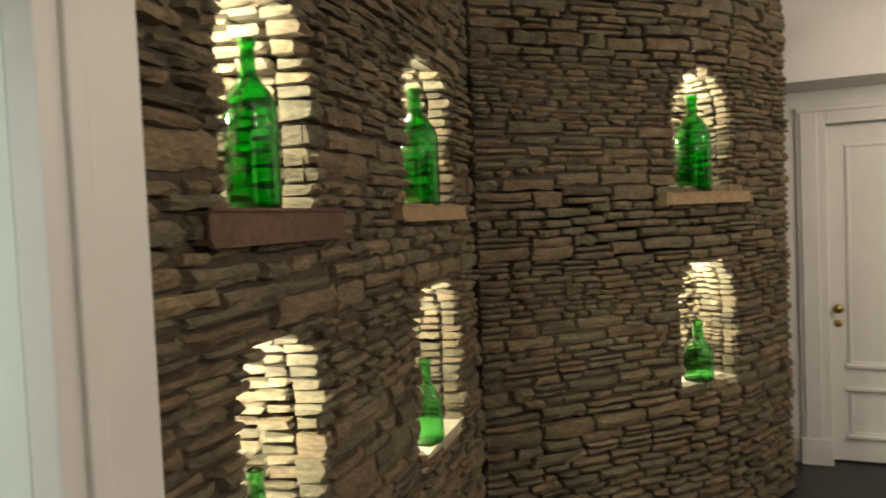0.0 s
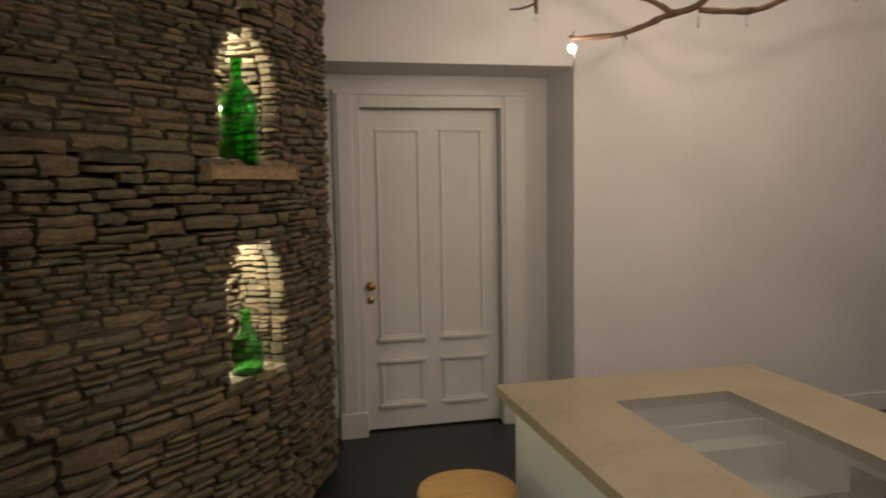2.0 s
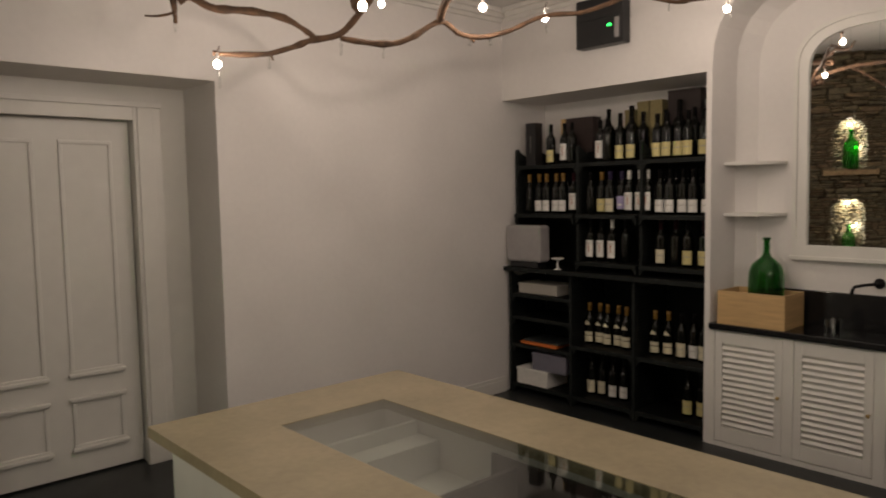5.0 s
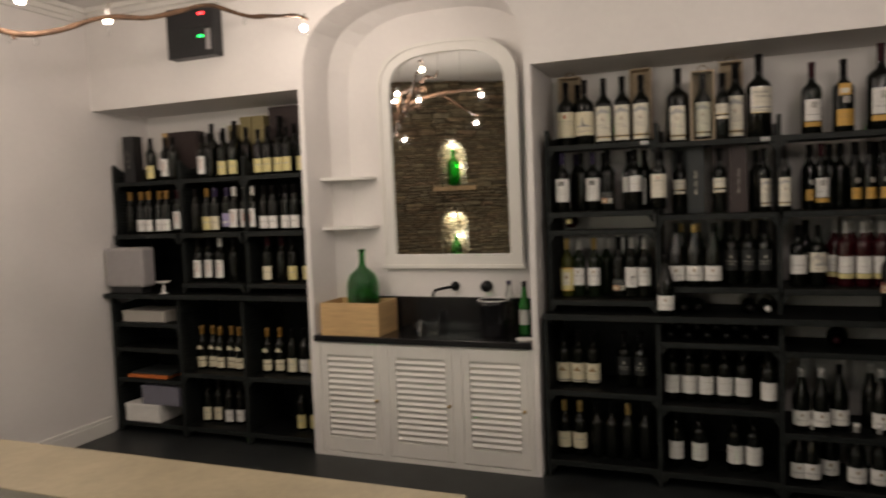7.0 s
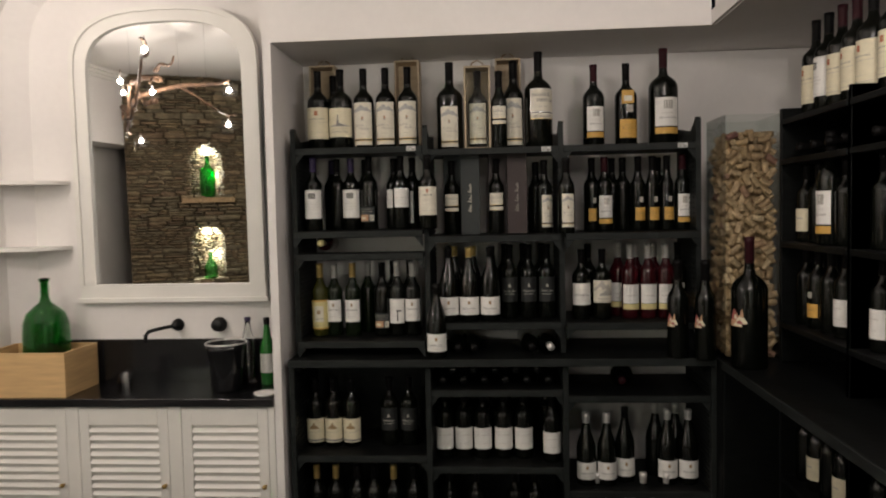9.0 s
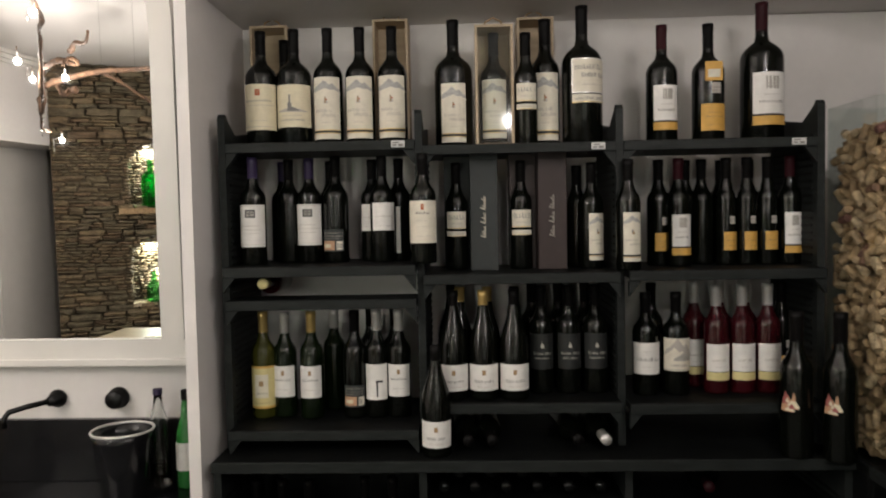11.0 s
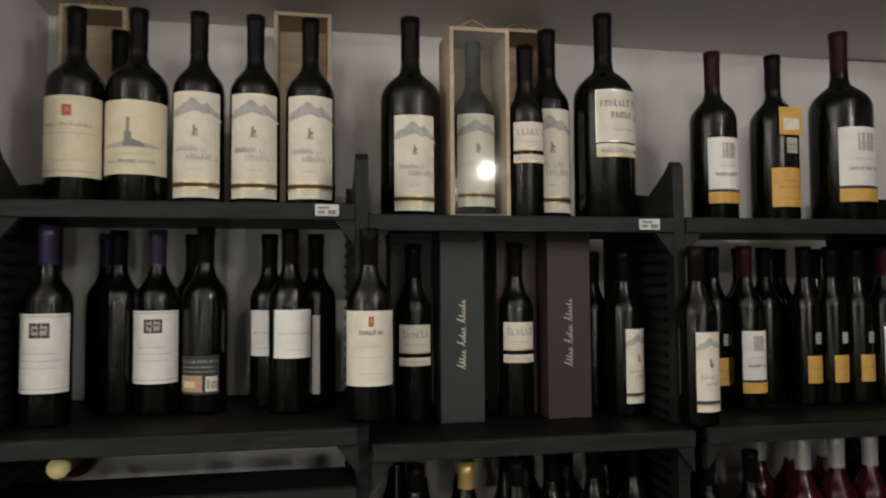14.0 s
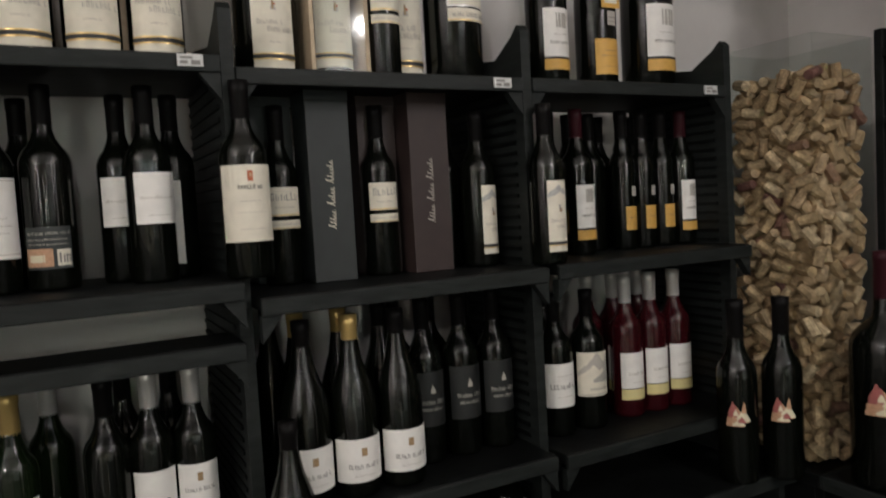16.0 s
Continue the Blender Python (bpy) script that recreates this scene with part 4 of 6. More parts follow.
DESCRIBE = {"mountain": "off-white mountain label", "none": "no visible label", "xisto": "off-white label with a rust crest", "yellow_foot": "white and ochre label", "yellow_square": "ochre label and neck tag", "rose_label": "white label and silver foil"}


def bottle(style, glass, cap, label, h, r, place, rz=0, lie=None):
    key = (style, glass.name, cap.name if cap else "", label, round(h, 3), round(r, 3))
    if key not in TEMPLATES:
        words = "dark glass wine bottle with " + DESCRIBE.get(label, label.replace("_", " ") + " label")
        if glass is ROSE:
            words = "pink rose wine bottle with white label and silver foil"
        elif glass is WHITEWINE:
            words = "pale yellow white wine bottle with " + label.replace("_", " ") + " label"
        root = thing("wine_bottle", words, "bottle", group="wine bottles on the shelves")
        neck = 0.0135 if h < 0.345 else 0.0145 if h < 0.39 else 0.0168
        prof = bottle_profile(h, r, neck, 0.60 if h < 0.345 else 0.58, 0.12, style)
        part("glass", cached(("glass", style, round(h, 3), round(r, 3), glass.name), lambda: lathe(prof, 22)), glass, root)
        if cap:
            cr = neck + 0.0016
            c0 = h - (0.085 if h < 0.345 else 0.105)
            part("capsule", cached(("capsule", round(h, 3), cap.name), lambda: lathe([(neck + 0.0004, c0), (cr, c0 + 0.002), (cr, h - 0.02), (cr + 0.001, h - 0.018), (cr + 0.001, h + 0.0008), (0, h + 0.0015)], 18)), cap, root)
        for k, (m, z0, z1, span, centre, *shape) in enumerate(LABELS[label]):
            lift = 0.0006 + 0.00016 * k
            part("label" if k == 0 else "print", cached(("label", m.name, round(h, 3), round(r, 3), z0, z1, span, centre, *shape), lambda: patch(r + lift, centre - span / 2, centre + span / 2, z0 * h, z1 * h, max(2, int(span / (3 if shape else 10))), *shape)), m, root)
        TEMPLATES[key] = root
        root.matrix_world = lie if lie else pose(*place, 0, 0, rz)
        return root
    return copy_thing(TEMPLATES[key], lie if lie else pose(*place, 0, 0, rz))


# ---- wine racks ----


def rack(y0, y1, x_front, x_back, z0, z1, shelves, label, sides=(True, True), name="wine_rack", back=False):
    """A black rack module: ribbed sides and lipped shelves; shelves are (height, front x)."""
    root = thing(name, label, "rack", (0, 0, 0), group="black wine racks")
    for on, y in zip(sides, (y0, y1)):
        if not on:
            continue
        bm = bmesh.new()
        t = 0.011
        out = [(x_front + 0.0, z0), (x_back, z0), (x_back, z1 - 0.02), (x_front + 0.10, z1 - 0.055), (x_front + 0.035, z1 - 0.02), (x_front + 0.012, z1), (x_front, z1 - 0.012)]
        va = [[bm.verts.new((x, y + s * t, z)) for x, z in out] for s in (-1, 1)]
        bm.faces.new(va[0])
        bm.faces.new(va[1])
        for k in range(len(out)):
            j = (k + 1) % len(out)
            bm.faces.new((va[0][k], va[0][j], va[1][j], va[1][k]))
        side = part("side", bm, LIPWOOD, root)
        bm = bmesh.new()
        z = z0 + 0.05
        while z < z1 - 0.09:
            for s in (-1, 1):
                add_box(bm, x_front + 0.03, x_back - 0.01, y + s * (t + 0.0005), y + s * (t + 0.004), z, z + 0.008)
            z += 0.022
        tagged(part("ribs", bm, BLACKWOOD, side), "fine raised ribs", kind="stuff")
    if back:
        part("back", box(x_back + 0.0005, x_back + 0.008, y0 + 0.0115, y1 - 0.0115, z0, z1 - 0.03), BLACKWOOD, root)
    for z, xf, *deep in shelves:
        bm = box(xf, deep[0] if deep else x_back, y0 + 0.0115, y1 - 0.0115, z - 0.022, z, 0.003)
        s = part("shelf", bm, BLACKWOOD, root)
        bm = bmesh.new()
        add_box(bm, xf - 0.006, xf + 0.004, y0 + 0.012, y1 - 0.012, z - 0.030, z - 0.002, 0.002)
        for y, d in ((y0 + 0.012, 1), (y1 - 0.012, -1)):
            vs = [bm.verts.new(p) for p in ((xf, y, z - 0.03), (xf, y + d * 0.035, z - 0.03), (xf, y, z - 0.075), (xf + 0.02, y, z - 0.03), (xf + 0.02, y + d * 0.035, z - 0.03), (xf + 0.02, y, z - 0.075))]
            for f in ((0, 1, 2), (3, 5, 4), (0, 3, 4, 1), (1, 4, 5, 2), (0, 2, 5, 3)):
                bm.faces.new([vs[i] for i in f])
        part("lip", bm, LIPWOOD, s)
    return root


def worktop(x0, x1, y0, y1, z0, z1, label):
    """A thick board with a front edge strip painted paler as if lit; the strip faces -x, or +y on a board that runs
    along x.
    """
    root = thing("worktop", label, "worktop", (0, 0, 0))
    if y1 - y0 > x1 - x0:
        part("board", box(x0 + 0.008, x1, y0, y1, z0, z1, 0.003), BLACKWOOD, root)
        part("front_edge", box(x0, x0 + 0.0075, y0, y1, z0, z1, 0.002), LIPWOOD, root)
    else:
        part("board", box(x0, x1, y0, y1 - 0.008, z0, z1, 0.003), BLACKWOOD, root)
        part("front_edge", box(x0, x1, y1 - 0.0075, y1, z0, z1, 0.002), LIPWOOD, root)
    return root


UPPER = [(1.205, 0.613, ((1.862, 4.19), (1.492, 4.13), (1.392, 4.15, 4.28), (1.004, 4.14))),
         (0.613, 0.020, ((1.844, 4.19), (1.462, 4.13), (1.082, 4.13))),
         (0.020, -0.563, ((1.844, 4.19), (1.464, 4.13), (1.076, 4.13)))]
for k, (a, b, sh) in enumerate(UPPER):
    rack(b, a, 4.19, 4.52, 0.936, 1.950, sh, "black ribbed wine rack full of bottles", (True, k == 0))
LOWER = [(1.218, 0.613, ((0.50, 4.11), (0.10, 4.11))), (0.613, 0.020, ((0.792, 4.11), (0.452, 4.11), (0.09, 4.11))), (0.020, -0.60, ((0.765, 4.11), (0.35, 4.11), (0.08, 4.11)))]
for k, (a, b, sh) in enumerate(LOWER):
    rack(b, a, 4.10, 4.52, 0.0, 0.900, sh, "black lower wine rack with bottles", (True, k == 0), back=k < 2)
worktop(4.06, 4.56, -0.60, 1.222, 0.902, 0.934, "black stained wooden worktop over the lower racks")

LEFTY = (4.395, 3.80, 3.265, 2.742)
for k in range(3):
    rack(LEFTY[k + 1], LEFTY[k], 4.19, 4.52, 1.012, 1.93, ((1.80, 4.19), (1.425, 4.15), (1.08, 4.15)) if k else ((1.80, 4.19), (1.425, 4.15)), "black ribbed wine rack full of bottles", (True, k == 0), back=True)
    rack(LEFTY[k + 1], LEFTY[k], 4.10, 4.52, 0.0, 0.975, ((0.80, 4.11), (0.62, 4.11), (0.40, 4.11), (0.08, 4.11)) if k == 0 else ((0.46, 4.11), (0.08, 4.11)), "black lower wine rack with bottles", (True, k == 0), back=True)
worktop(4.06, 4.56, 2.738, 4.43, 0.978, 1.010, "black stained wooden worktop over the lower racks")

for y, z in ((0.673, 1.848), (0.084, 1.829), (-0.495, 1.829)):
    price = tagged(part("price_tag", box(4.178, 4.1835, y - 0.020, y + 0.020, z - 0.010, z + 0.010, 0.001), PRICE), "small grey printed price tag on a shelf edge", "tag")
    for d0, d1, e0, e1 in ((-0.016, 0.004, 0.002, 0.006), (-0.016, -0.004, -0.006, -0.001), (0.001, 0.015, -0.007, 0.0)):
        part("print", box(4.1772, 4.1779, y - d1, y - d0, z + e0, z + e1), GREYINK, price)

# ---- the wash niche ----
cab = thing("wash_cabinet", "white painted wash cabinet with three louvred doors", "cabinet", (0, 0, 0))
bm = bmesh.new()
add_box(bm, WX + 0.02, NX - 0.01, 1.293, 2.697, 0.03, 0.728)
add_box(bm, WX - 0.002, WX + 0.019, 1.291, 2.699, 0.0, 0.03)
part("body", bm, PAINT, cab)
for y0, y1 in ((1.291, 1.32), (1.715, 1.775), (2.19, 2.25), (2.662, 2.699)):
    part("stile", box(WX - 0.004, WX + 0.0195, y0, y1, 0.03, 0.728, 0.002), PAINT, cab)
for y0, y1 in ((1.322, 1.713), (1.777, 2.188), (2.252, 2.660)):
    d = part("door", bmesh.new(), PAINT, cab)
    bm = bmesh.new()
    for a, b, c, e in ((y0, y0 + 0.045, 0.035, 0.722), (y1 - 0.045, y1, 0.035, 0.722), (y0 + 0.045, y1 - 0.045, 0.035, 0.125), (y0 + 0.045, y1 - 0.045, 0.645, 0.722)):
        add_box(bm, WX - 0.003, WX + 0.016, a, b, c, e, 0.002)
    add_box(bm, WX + 0.014, WX + 0.018, y0 + 0.02, y1 - 0.02, 0.1, 0.66)
    bm.to_mesh(d.data)
    bm.free()
    n = 14
    for k in range(n):
        z = 0.132 + k * (0.506 / n)
        bm = bmesh.new()
        add_box(bm, -0.011, 0.011, y0 + 0.045, y1 - 0.045, -0.0035, 0.0035, 0.002)
        bmesh.ops.rotate(bm, verts=bm.verts[:], cent=(0, 0, 0), matrix=Matrix.Rotation(radians(-52), 3, "Y"))
        bmesh.ops.translate(bm, verts=bm.verts[:], vec=(WX + 0.004, 0, z + 0.018))
        part("slat", bm, PAINT, d)
    kb = part("knob", lathe([(0, 0), (0.006, 0), (0.005, 0.012), (0.011, 0.02), (0.009, 0.028), (0, 0.030)], 14), BRASS, d, "small brass knob", True)
    kb.matrix_world = pose(WX - 0.003, y0 + 0.018, 0.375, 0, -90, 0)
tagged(part("countertop", box(WX - 0.02, NX - 0.002, 1.292, 2.698, 0.732, 0.768, 0.003), BLACKSTONE), "polished black stone wash counter", "countertop")
tagged(part("backsplash", box(NX - 0.024, NX - 0.004, 1.294, 2.555, 0.769, 0.978, 0.002), BLACKSTONE), "polished black stone backsplash", "backsplash")

# mirror
mirror = thing("wall_mirror", "arched wall mirror in a broad white frame", "mirror", (0, 0, 0))
OUT = arch_line(1.402, 2.330, 1.247, 2.27, 2.562)
INN = arch_line(1.482, 2.250, 1.247, 2.25, 2.492)
MID = arch_line(1.425, 2.307, 1.247, 2.262, 2.542)
bm = arch_ring(OUT, INN, NX - 0.030, NX - 0.003)
add_box(bm, NX - 0.030, NX - 0.003, 1.402, 2.330, 1.175, 1.2475)
part("frame", bm, PAINT, mirror, "broad white painted frame")
bm = arch_ring(OUT, MID, NX - 0.040, NX - 0.029)
add_box(bm, NX - 0.042, NX - 0.031, 1.390, 2.342, 1.160, 1.184, 0.003)
part("moulding", bm, PAINT, mirror)
part("glass", extrude_outline(INN, NX - 0.014, NX - 0.008), MIRROR, mirror, "silvered mirror glass")

mirror.matrix_world = pose(NX - 0.025, 1.866, 1.80, 0, -0.74, -0.95) @ pose(-(NX - 0.011), -1.866, -1.80)

# corner shelves
for z in (1.755, 1.44):
    bm = bmesh.new()
    out = [(4.398, 2.698), (4.20, 2.698)] + [(4.398 - 0.198 * math.cos(math.radians(a)), 2.698 - 0.32 * math.sin(math.radians(a))) for a in range(10, 91, 10)]
    lo = [bm.verts.new((x, y, z - 0.018)) for x, y in out]
    hi = [bm.verts.new((x, y, z)) for x, y in out]
    bm.faces.new(lo)
    bm.faces.new(hi)
    for k in range(len(out)):
        j = (k + 1) % len(out)
        bm.faces.new((lo[k], lo[j], hi[j], hi[k]))
    tagged(part("corner_shelf", bm, PAINT), "white quarter-round corner shelf in the niche", "shelf", group="corner shelves")

# tap and valve
tap = thing("wall_tap", "black metal wall tap with a bent spout", "tap", (NX - 0.004, 1.858, 1.046))
f = part("flange", lathe([(0, 0), (0.030, 0), (0.030, 0.008), (0.022, 0.014), (0.016, 0.05), (0, 0.052)], 20), BLACKMETAL, tap, "", True)
f.matrix_local = pose(0, 0, 0, 0, -90, 0)
part("spout", tube([(-0.02, 0, 0), (-0.05, 0.01, 0.0), (-0.10, 0.05, -0.004), (-0.135, 0.085, -0.012), (-0.145, 0.094, -0.03), (-0.147, 0.095, -0.06)], 0.009, 10), BLACKMETAL, tap, "", True)
valve = thing("wall_valve", "round black metal wall valve", "valve", (NX - 0.004, 1.650, 1.046))
f = part("knob", lathe([(0, 0), (0.036, 0), (0.036, 0.008), (0.030, 0.012), (0.030, 0.04), (0.026, 0.046), (0, 0.046)], 24), BLACKMETAL, valve, "", True)
f.matrix_local = pose(0, 0, 0, 0, -90, 0)

# pine box on the counter
pine = thing("wooden_wine_box", "open pale pine wine box on the counter", "box", (0, 0, 0))
bx0, bx1, by0, by1, bz0, bz1 = 4.075, 4.345, 2.245, 2.650, 0.7685, 0.972
for nme, b in (("front", (bx0, bx0 + 0.012, by0, by1, bz0, bz1)), ("back", (bx1 - 0.012, bx1, by0, by1, bz0, bz1)), ("end", (bx0 + 0.012, bx1 - 0.012, by0, by0 + 0.012, bz0, bz1)), ("end", (bx0 + 0.012, bx1 - 0.012, by1 - 0.012, by1, bz0, bz1)), ("bottom", (bx0 + 0.012, bx1 - 0.012, by0 + 0.012, by1 - 0.012, bz0, bz0 + 0.01))):
    part(nme, box(*b, 0.0015), PINE, pine)

# demijohn in the box
dj = thing("demijohn", "squat dark green glass demijohn bottle", "bottle", (4.225, 2.42, 0.779))
part("glass", lathe([(0, 0.01), (0.08, 0), (0.098, 0.012), (0.102, 0.06), (0.102, 0.26), (0.098, 0.31), (0.082, 0.355), (0.05, 0.385), (0.026, 0.405), (0.0185, 0.43), (0.0175, 0.50), (0.023, 0.503), (0.023, 0.518), (0.014, 0.518), (0.0135, 0.43), (0.02, 0.41), (0.05, 0.375), (0.078, 0.345), (0.094, 0.30), (0.098, 0.06), (0.094, 0.016), (0, 0.014)], 32), DEEPGREEN, dj, "", True)

# ice bucket and two small bottles
ib = thing("ice_bucket", "dark glass ice bucket with a bright rim", "bucket", (4.22, 1.555, 0.7685))
part("bucket", lathe([(0, 0.004), (0.064, 0), (0.068, 0.01), (0.086, 0.19), (0.093, 0.215), (0.089, 0.215), (0.081, 0.19), (0.063, 0.014), (0, 0.012)], 28), BLACKSTONE, ib, "", True)
part("rim", lathe([(0.093, 0.2155), (0.096, 0.220), (0.092, 0.2235), (0.087, 0.220), (0.089, 0.2155)], 28), SILVER, ib, "bright rim", True)
wb = thing("water_bottle", "clear glass water bottle with a blue cap", "bottle", (4.335, 1.492, 0.7685))
part("glass", lathe([(0, 0.004), (0.03, 0), (0.036, 0.008), (0.036, 0.17), (0.031, 0.21), (0.018, 0.255), (0.013, 0.29), (0.012, 0.315), (0.010, 0.315), (0.010, 0.26), (0.028, 0.21), (0.033, 0.17), (0.033, 0.012), (0, 0.01)], 22), CLEAR, wb, "", True)
part("cap", lathe([(0.0125, 0.30), (0.015, 0.301), (0.015, 0.32), (0, 0.321)], 16), PURPLECAP, wb, "blue cap")
gb = thing("green_bottle", "green glass bottle with a white label", "bottle", (4.33, 1.398, 0.7685))
part("glass", lathe(bottle_profile(0.315, 0.034, 0.0125, 0.55, 0.18, "burgundy"), 22), mat("bright_green_glass", (0.03, 0.16, 0.03), 0.08, coat=0.3), gb, "", True)
part("cap", lathe([(0.0135, 0.285), (0.0145, 0.286), (0.0145, 0.317), (0, 0.3175)], 16), BLACKCAP, gb)
part("label", patch(0.0348, -60, 60, 0.06, 0.15, 10), WHITE, gb)
tr = thing("coaster", "small pale round saucer on the counter", "saucer", (4.12, 1.345, 0.7685))
part("dish", lathe([(0, 0.004), (0.04, 0), (0.052, 0.012), (0.050, 0.013), (0.038, 0.005), (0, 0.006)], 24), WHITE, tr, "", True)
gl = thing("drinking_glass", "small dark drinking glass on the counter", "glass", (4.18, 2.02, 0.7685))
part("tumbler", lathe([(0, 0.004), (0.028, 0), (0.032, 0.085), (0.030, 0.085), (0.026, 0.008), (0, 0.008)], 20), CLEAR, gl, "", True)

# ---- amplifier box high on the wall ----
amp = thing("wall_amplifier", "black wall-mounted electronics box with red and green lights", "amplifier", (0, 0, 0))
part("case", box(3.985, 4.074, 3.275, 3.650, 2.565, 2.885, 0.006), BLACKPLASTIC, amp)
part("grey_strip", box(3.980, 3.9845, 3.300, 3.335, 2.600, 2.73, 0.001), GREYPLASTIC, amp, "grey side strip")
part("ridge", box(3.980, 3.9845, 3.290, 3.640, 2.745, 2.765, 0.001), BLACKPLASTIC, amp)
part("red_light", box(3.980, 3.9845, 3.345, 3.39, 2.822, 2.838, 0.001), LED_RED, amp, "red display light")
part("green_light", box(3.980, 3.9845, 3.360, 3.395, 2.682, 2.696, 0.001), LED_GREEN, amp, "green display light")

# ---- the vine lamp ----
vine = thing("vine_chandelier", "gnarled vine branch chandelier with small bare bulbs", "chandelier", (0, 0, 0))


def branch(points, r0, r1):
    pts, rad = [], []
    for a, b in zip(points, points[1:]):
        a, b = Vector(a), Vector(b)
        n = max(2, int((b - a).length / 0.035))
        for k in range(n):
            f = k / n
            j = 0.006
            pts.append(a.lerp(b, f) + Vector((random.uniform(-j, j), random.uniform(-j, j), random.uniform(-j, j))))
    pts.append(Vector(points[-1]))
    # round the bends
    for _ in range(2):
        pts = [pts[0]] + [(pts[k - 1] + pts[k] * 2 + pts[k + 1]) / 4 for k in range(1, len(pts) - 1)] + [pts[-1]]
    n = len(pts)
    rad = [(r0 + (r1 - r0) * k / n) * (1.12 + (0.35 if random.random() < 0.10 else random.uniform(-0.1, 0.1))) for k in range(n)]
    return part("branch", tube(pts, rad, 9, 0.12), BARK, vine, "", True)


branch([(1.38, 3.72, 2.252), (1.44, 3.70, 2.25), (1.52, 3.68, 2.26), (1.61, 3.63, 2.26), (1.70, 3.57, 2.30), (1.79, 3.51, 2.34), (1.89, 3.45, 2.35), (1.95, 3.40, 2.43), (2.00, 3.37, 2.52), (2.08, 3.30, 2.60)], 0.009, 0.017)
branch([(1.27, 3.85, 2.50), (1.30, 3.82, 2.53), (1.35, 3.80, 2.52), (1.38, 3.78, 2.47), (1.55, 3.66, 2.46), (1.67, 3.59, 2.44), (1.74, 3.54, 2.39), (1.79, 3.51, 2.345)], 0.019, 0.010)
branch([(1.25, 3.86, 2.53), (1.26, 3.86, 2.46), (1.262, 3.858, 2.40)], 0.015, 0.005)
branch([(1.265, 3.856, 2.45), (1.20, 3.90, 2.425), (1.15, 3.93, 2.432)], 0.006, 0.003)
branch([(1.89, 3.45, 2.35), (1.95, 3.41, 2.335), (2.06, 3.33, 2.31), (2.16, 3.26, 2.34), (2.22, 3.22, 2.38), (2.28, 3.18, 2.435), (2.32, 3.16, 2.43), (2.36, 3.14, 2.38), (2.42, 3.10, 2.365), (2.49, 3.05, 2.36), (2.57, 3.00, 2.385), (2.66, 2.94, 2.43), (2.74, 2.89, 2.475), (2.91, 2.78, 2.49), (3.02, 2.71, 2.53), (3.10, 2.66, 2.58), (3.17, 2.61, 2.59), (3.29, 2.53, 2.545), (3.42, 2.44, 2.565), (3.55, 2.39, 2.60), (3.63, 2.37, 2.59)], 0.013, 0.008)
branch([(2.29, 3.17, 2.44), (2.22, 3.05, 2.50), (2.18, 2.85, 2.54), (2.20, 2.62, 2.54), (2.33, 2.45, 2.52), (2.45, 2.34, 2.52)], 0.018, 0.010)
branch([(2.18, 2.85, 2.54), (2.02, 2.76, 2.46), (1.84, 2.70, 2.38), (1.70, 2.72, 2.385), (1.58, 2.73, 2.37), (1.51, 2.74, 2.365), (1.44, 2.69, 2.39)], 0.011, 0.006)
branch([(2.08, 3.30, 2.60), (2.18, 3.12, 2.62), (2.25, 2.95, 2.56), (2.28, 2.96, 2.62), (2.35, 3.00, 2.59), (2.38, 2.98, 2.54)], 0.020, 0.008)
branch([(2.30, 2.98, 2.64), (2.45, 2.86, 2.66), (2.60, 2.70, 2.62), (2.72, 2.62, 2.66)], 0.014, 0.006)
branch([(1.90, 3.20, 2.47), (1.86, 3.22, 2.49), (1.84, 3.27, 2.47), (1.88, 3.30, 2.44), (1.93, 3.27, 2.46), (1.98, 3.30, 2.54)], 0.020, 0.012)
branch([(1.61, 3.63, 2.265), (1.62, 3.61, 2.235)], 0.006, 0.003)
branch([(2.42, 3.10, 2.365), (2.44, 3.09, 2.335)], 0.009, 0.005)
for p in BULBS:
    x, y, z = p[:3]
    s = part("socket", tube([(x, y, z + 0.022), (x, y, z - 0.012)], 0.007, 10), SILVER, vine, "small silver socket")
    b = part("bulb", lathe([(0, -0.048), (0.011, -0.044), (0.0175, -0.030), (0.0145, -0.016), (0.006, -0.010), (0, -0.010)], 14), BULB, s, "small lit bulb", True)
    b.matrix_world = pose(x, y, z - 0.002)
    b.visible_shadow = False
    part("twig", tube([(x, y, z + 0.020), (x + 0.01, y - 0.006, z + 0.05)], 0.003, 6), BARK, vine)
for x, y, z, h in ((1.385, 3.69, 2.205, 0.11), (1.61, 3.63, 2.255, 0.06), (2.06, 3.33, 2.305, 0.055), (2.42, 3.10, 2.36, 0.045), (2.80, 2.93, 2.45, 0.05), (3.29, 2.53, 2.535, 0.03), (1.26, 3.86, 2.41, 0.05), (2.50, 3.04, 2.355, 0.04), (3.63, 2.37, 2.515, 0.03), (1.885, 3.435, 2.335, 0.075)):
    d = part("crystal_drop", lathe([(0, -h), (0.006, -h + 0.008), (0.0045, -h * 0.5), (0.006, -h * 0.3), (0.002, 0.0), (0, 0.001)], 8), CLEAR, vine, "small hanging glass drop")
    d.location = (x, y, z)
    part("wire", tube([(x, y, z), (x, y, z + 0.015)], 0.0012, 5), BLACKMETAL, vine)
for x, y, z in ((2.06, 3.32, 2.59), (2.18, 2.85, 2.54), (3.17, 2.61, 2.59), (2.20, 2.62, 2.54)):
    part("wire", tube([(x, y, z), (x, y, CEIL + 0.001)], 0.0007, 5), BLACKMETAL, vine, "thin hanging wire")

# ---- bottles in the stone niches ----


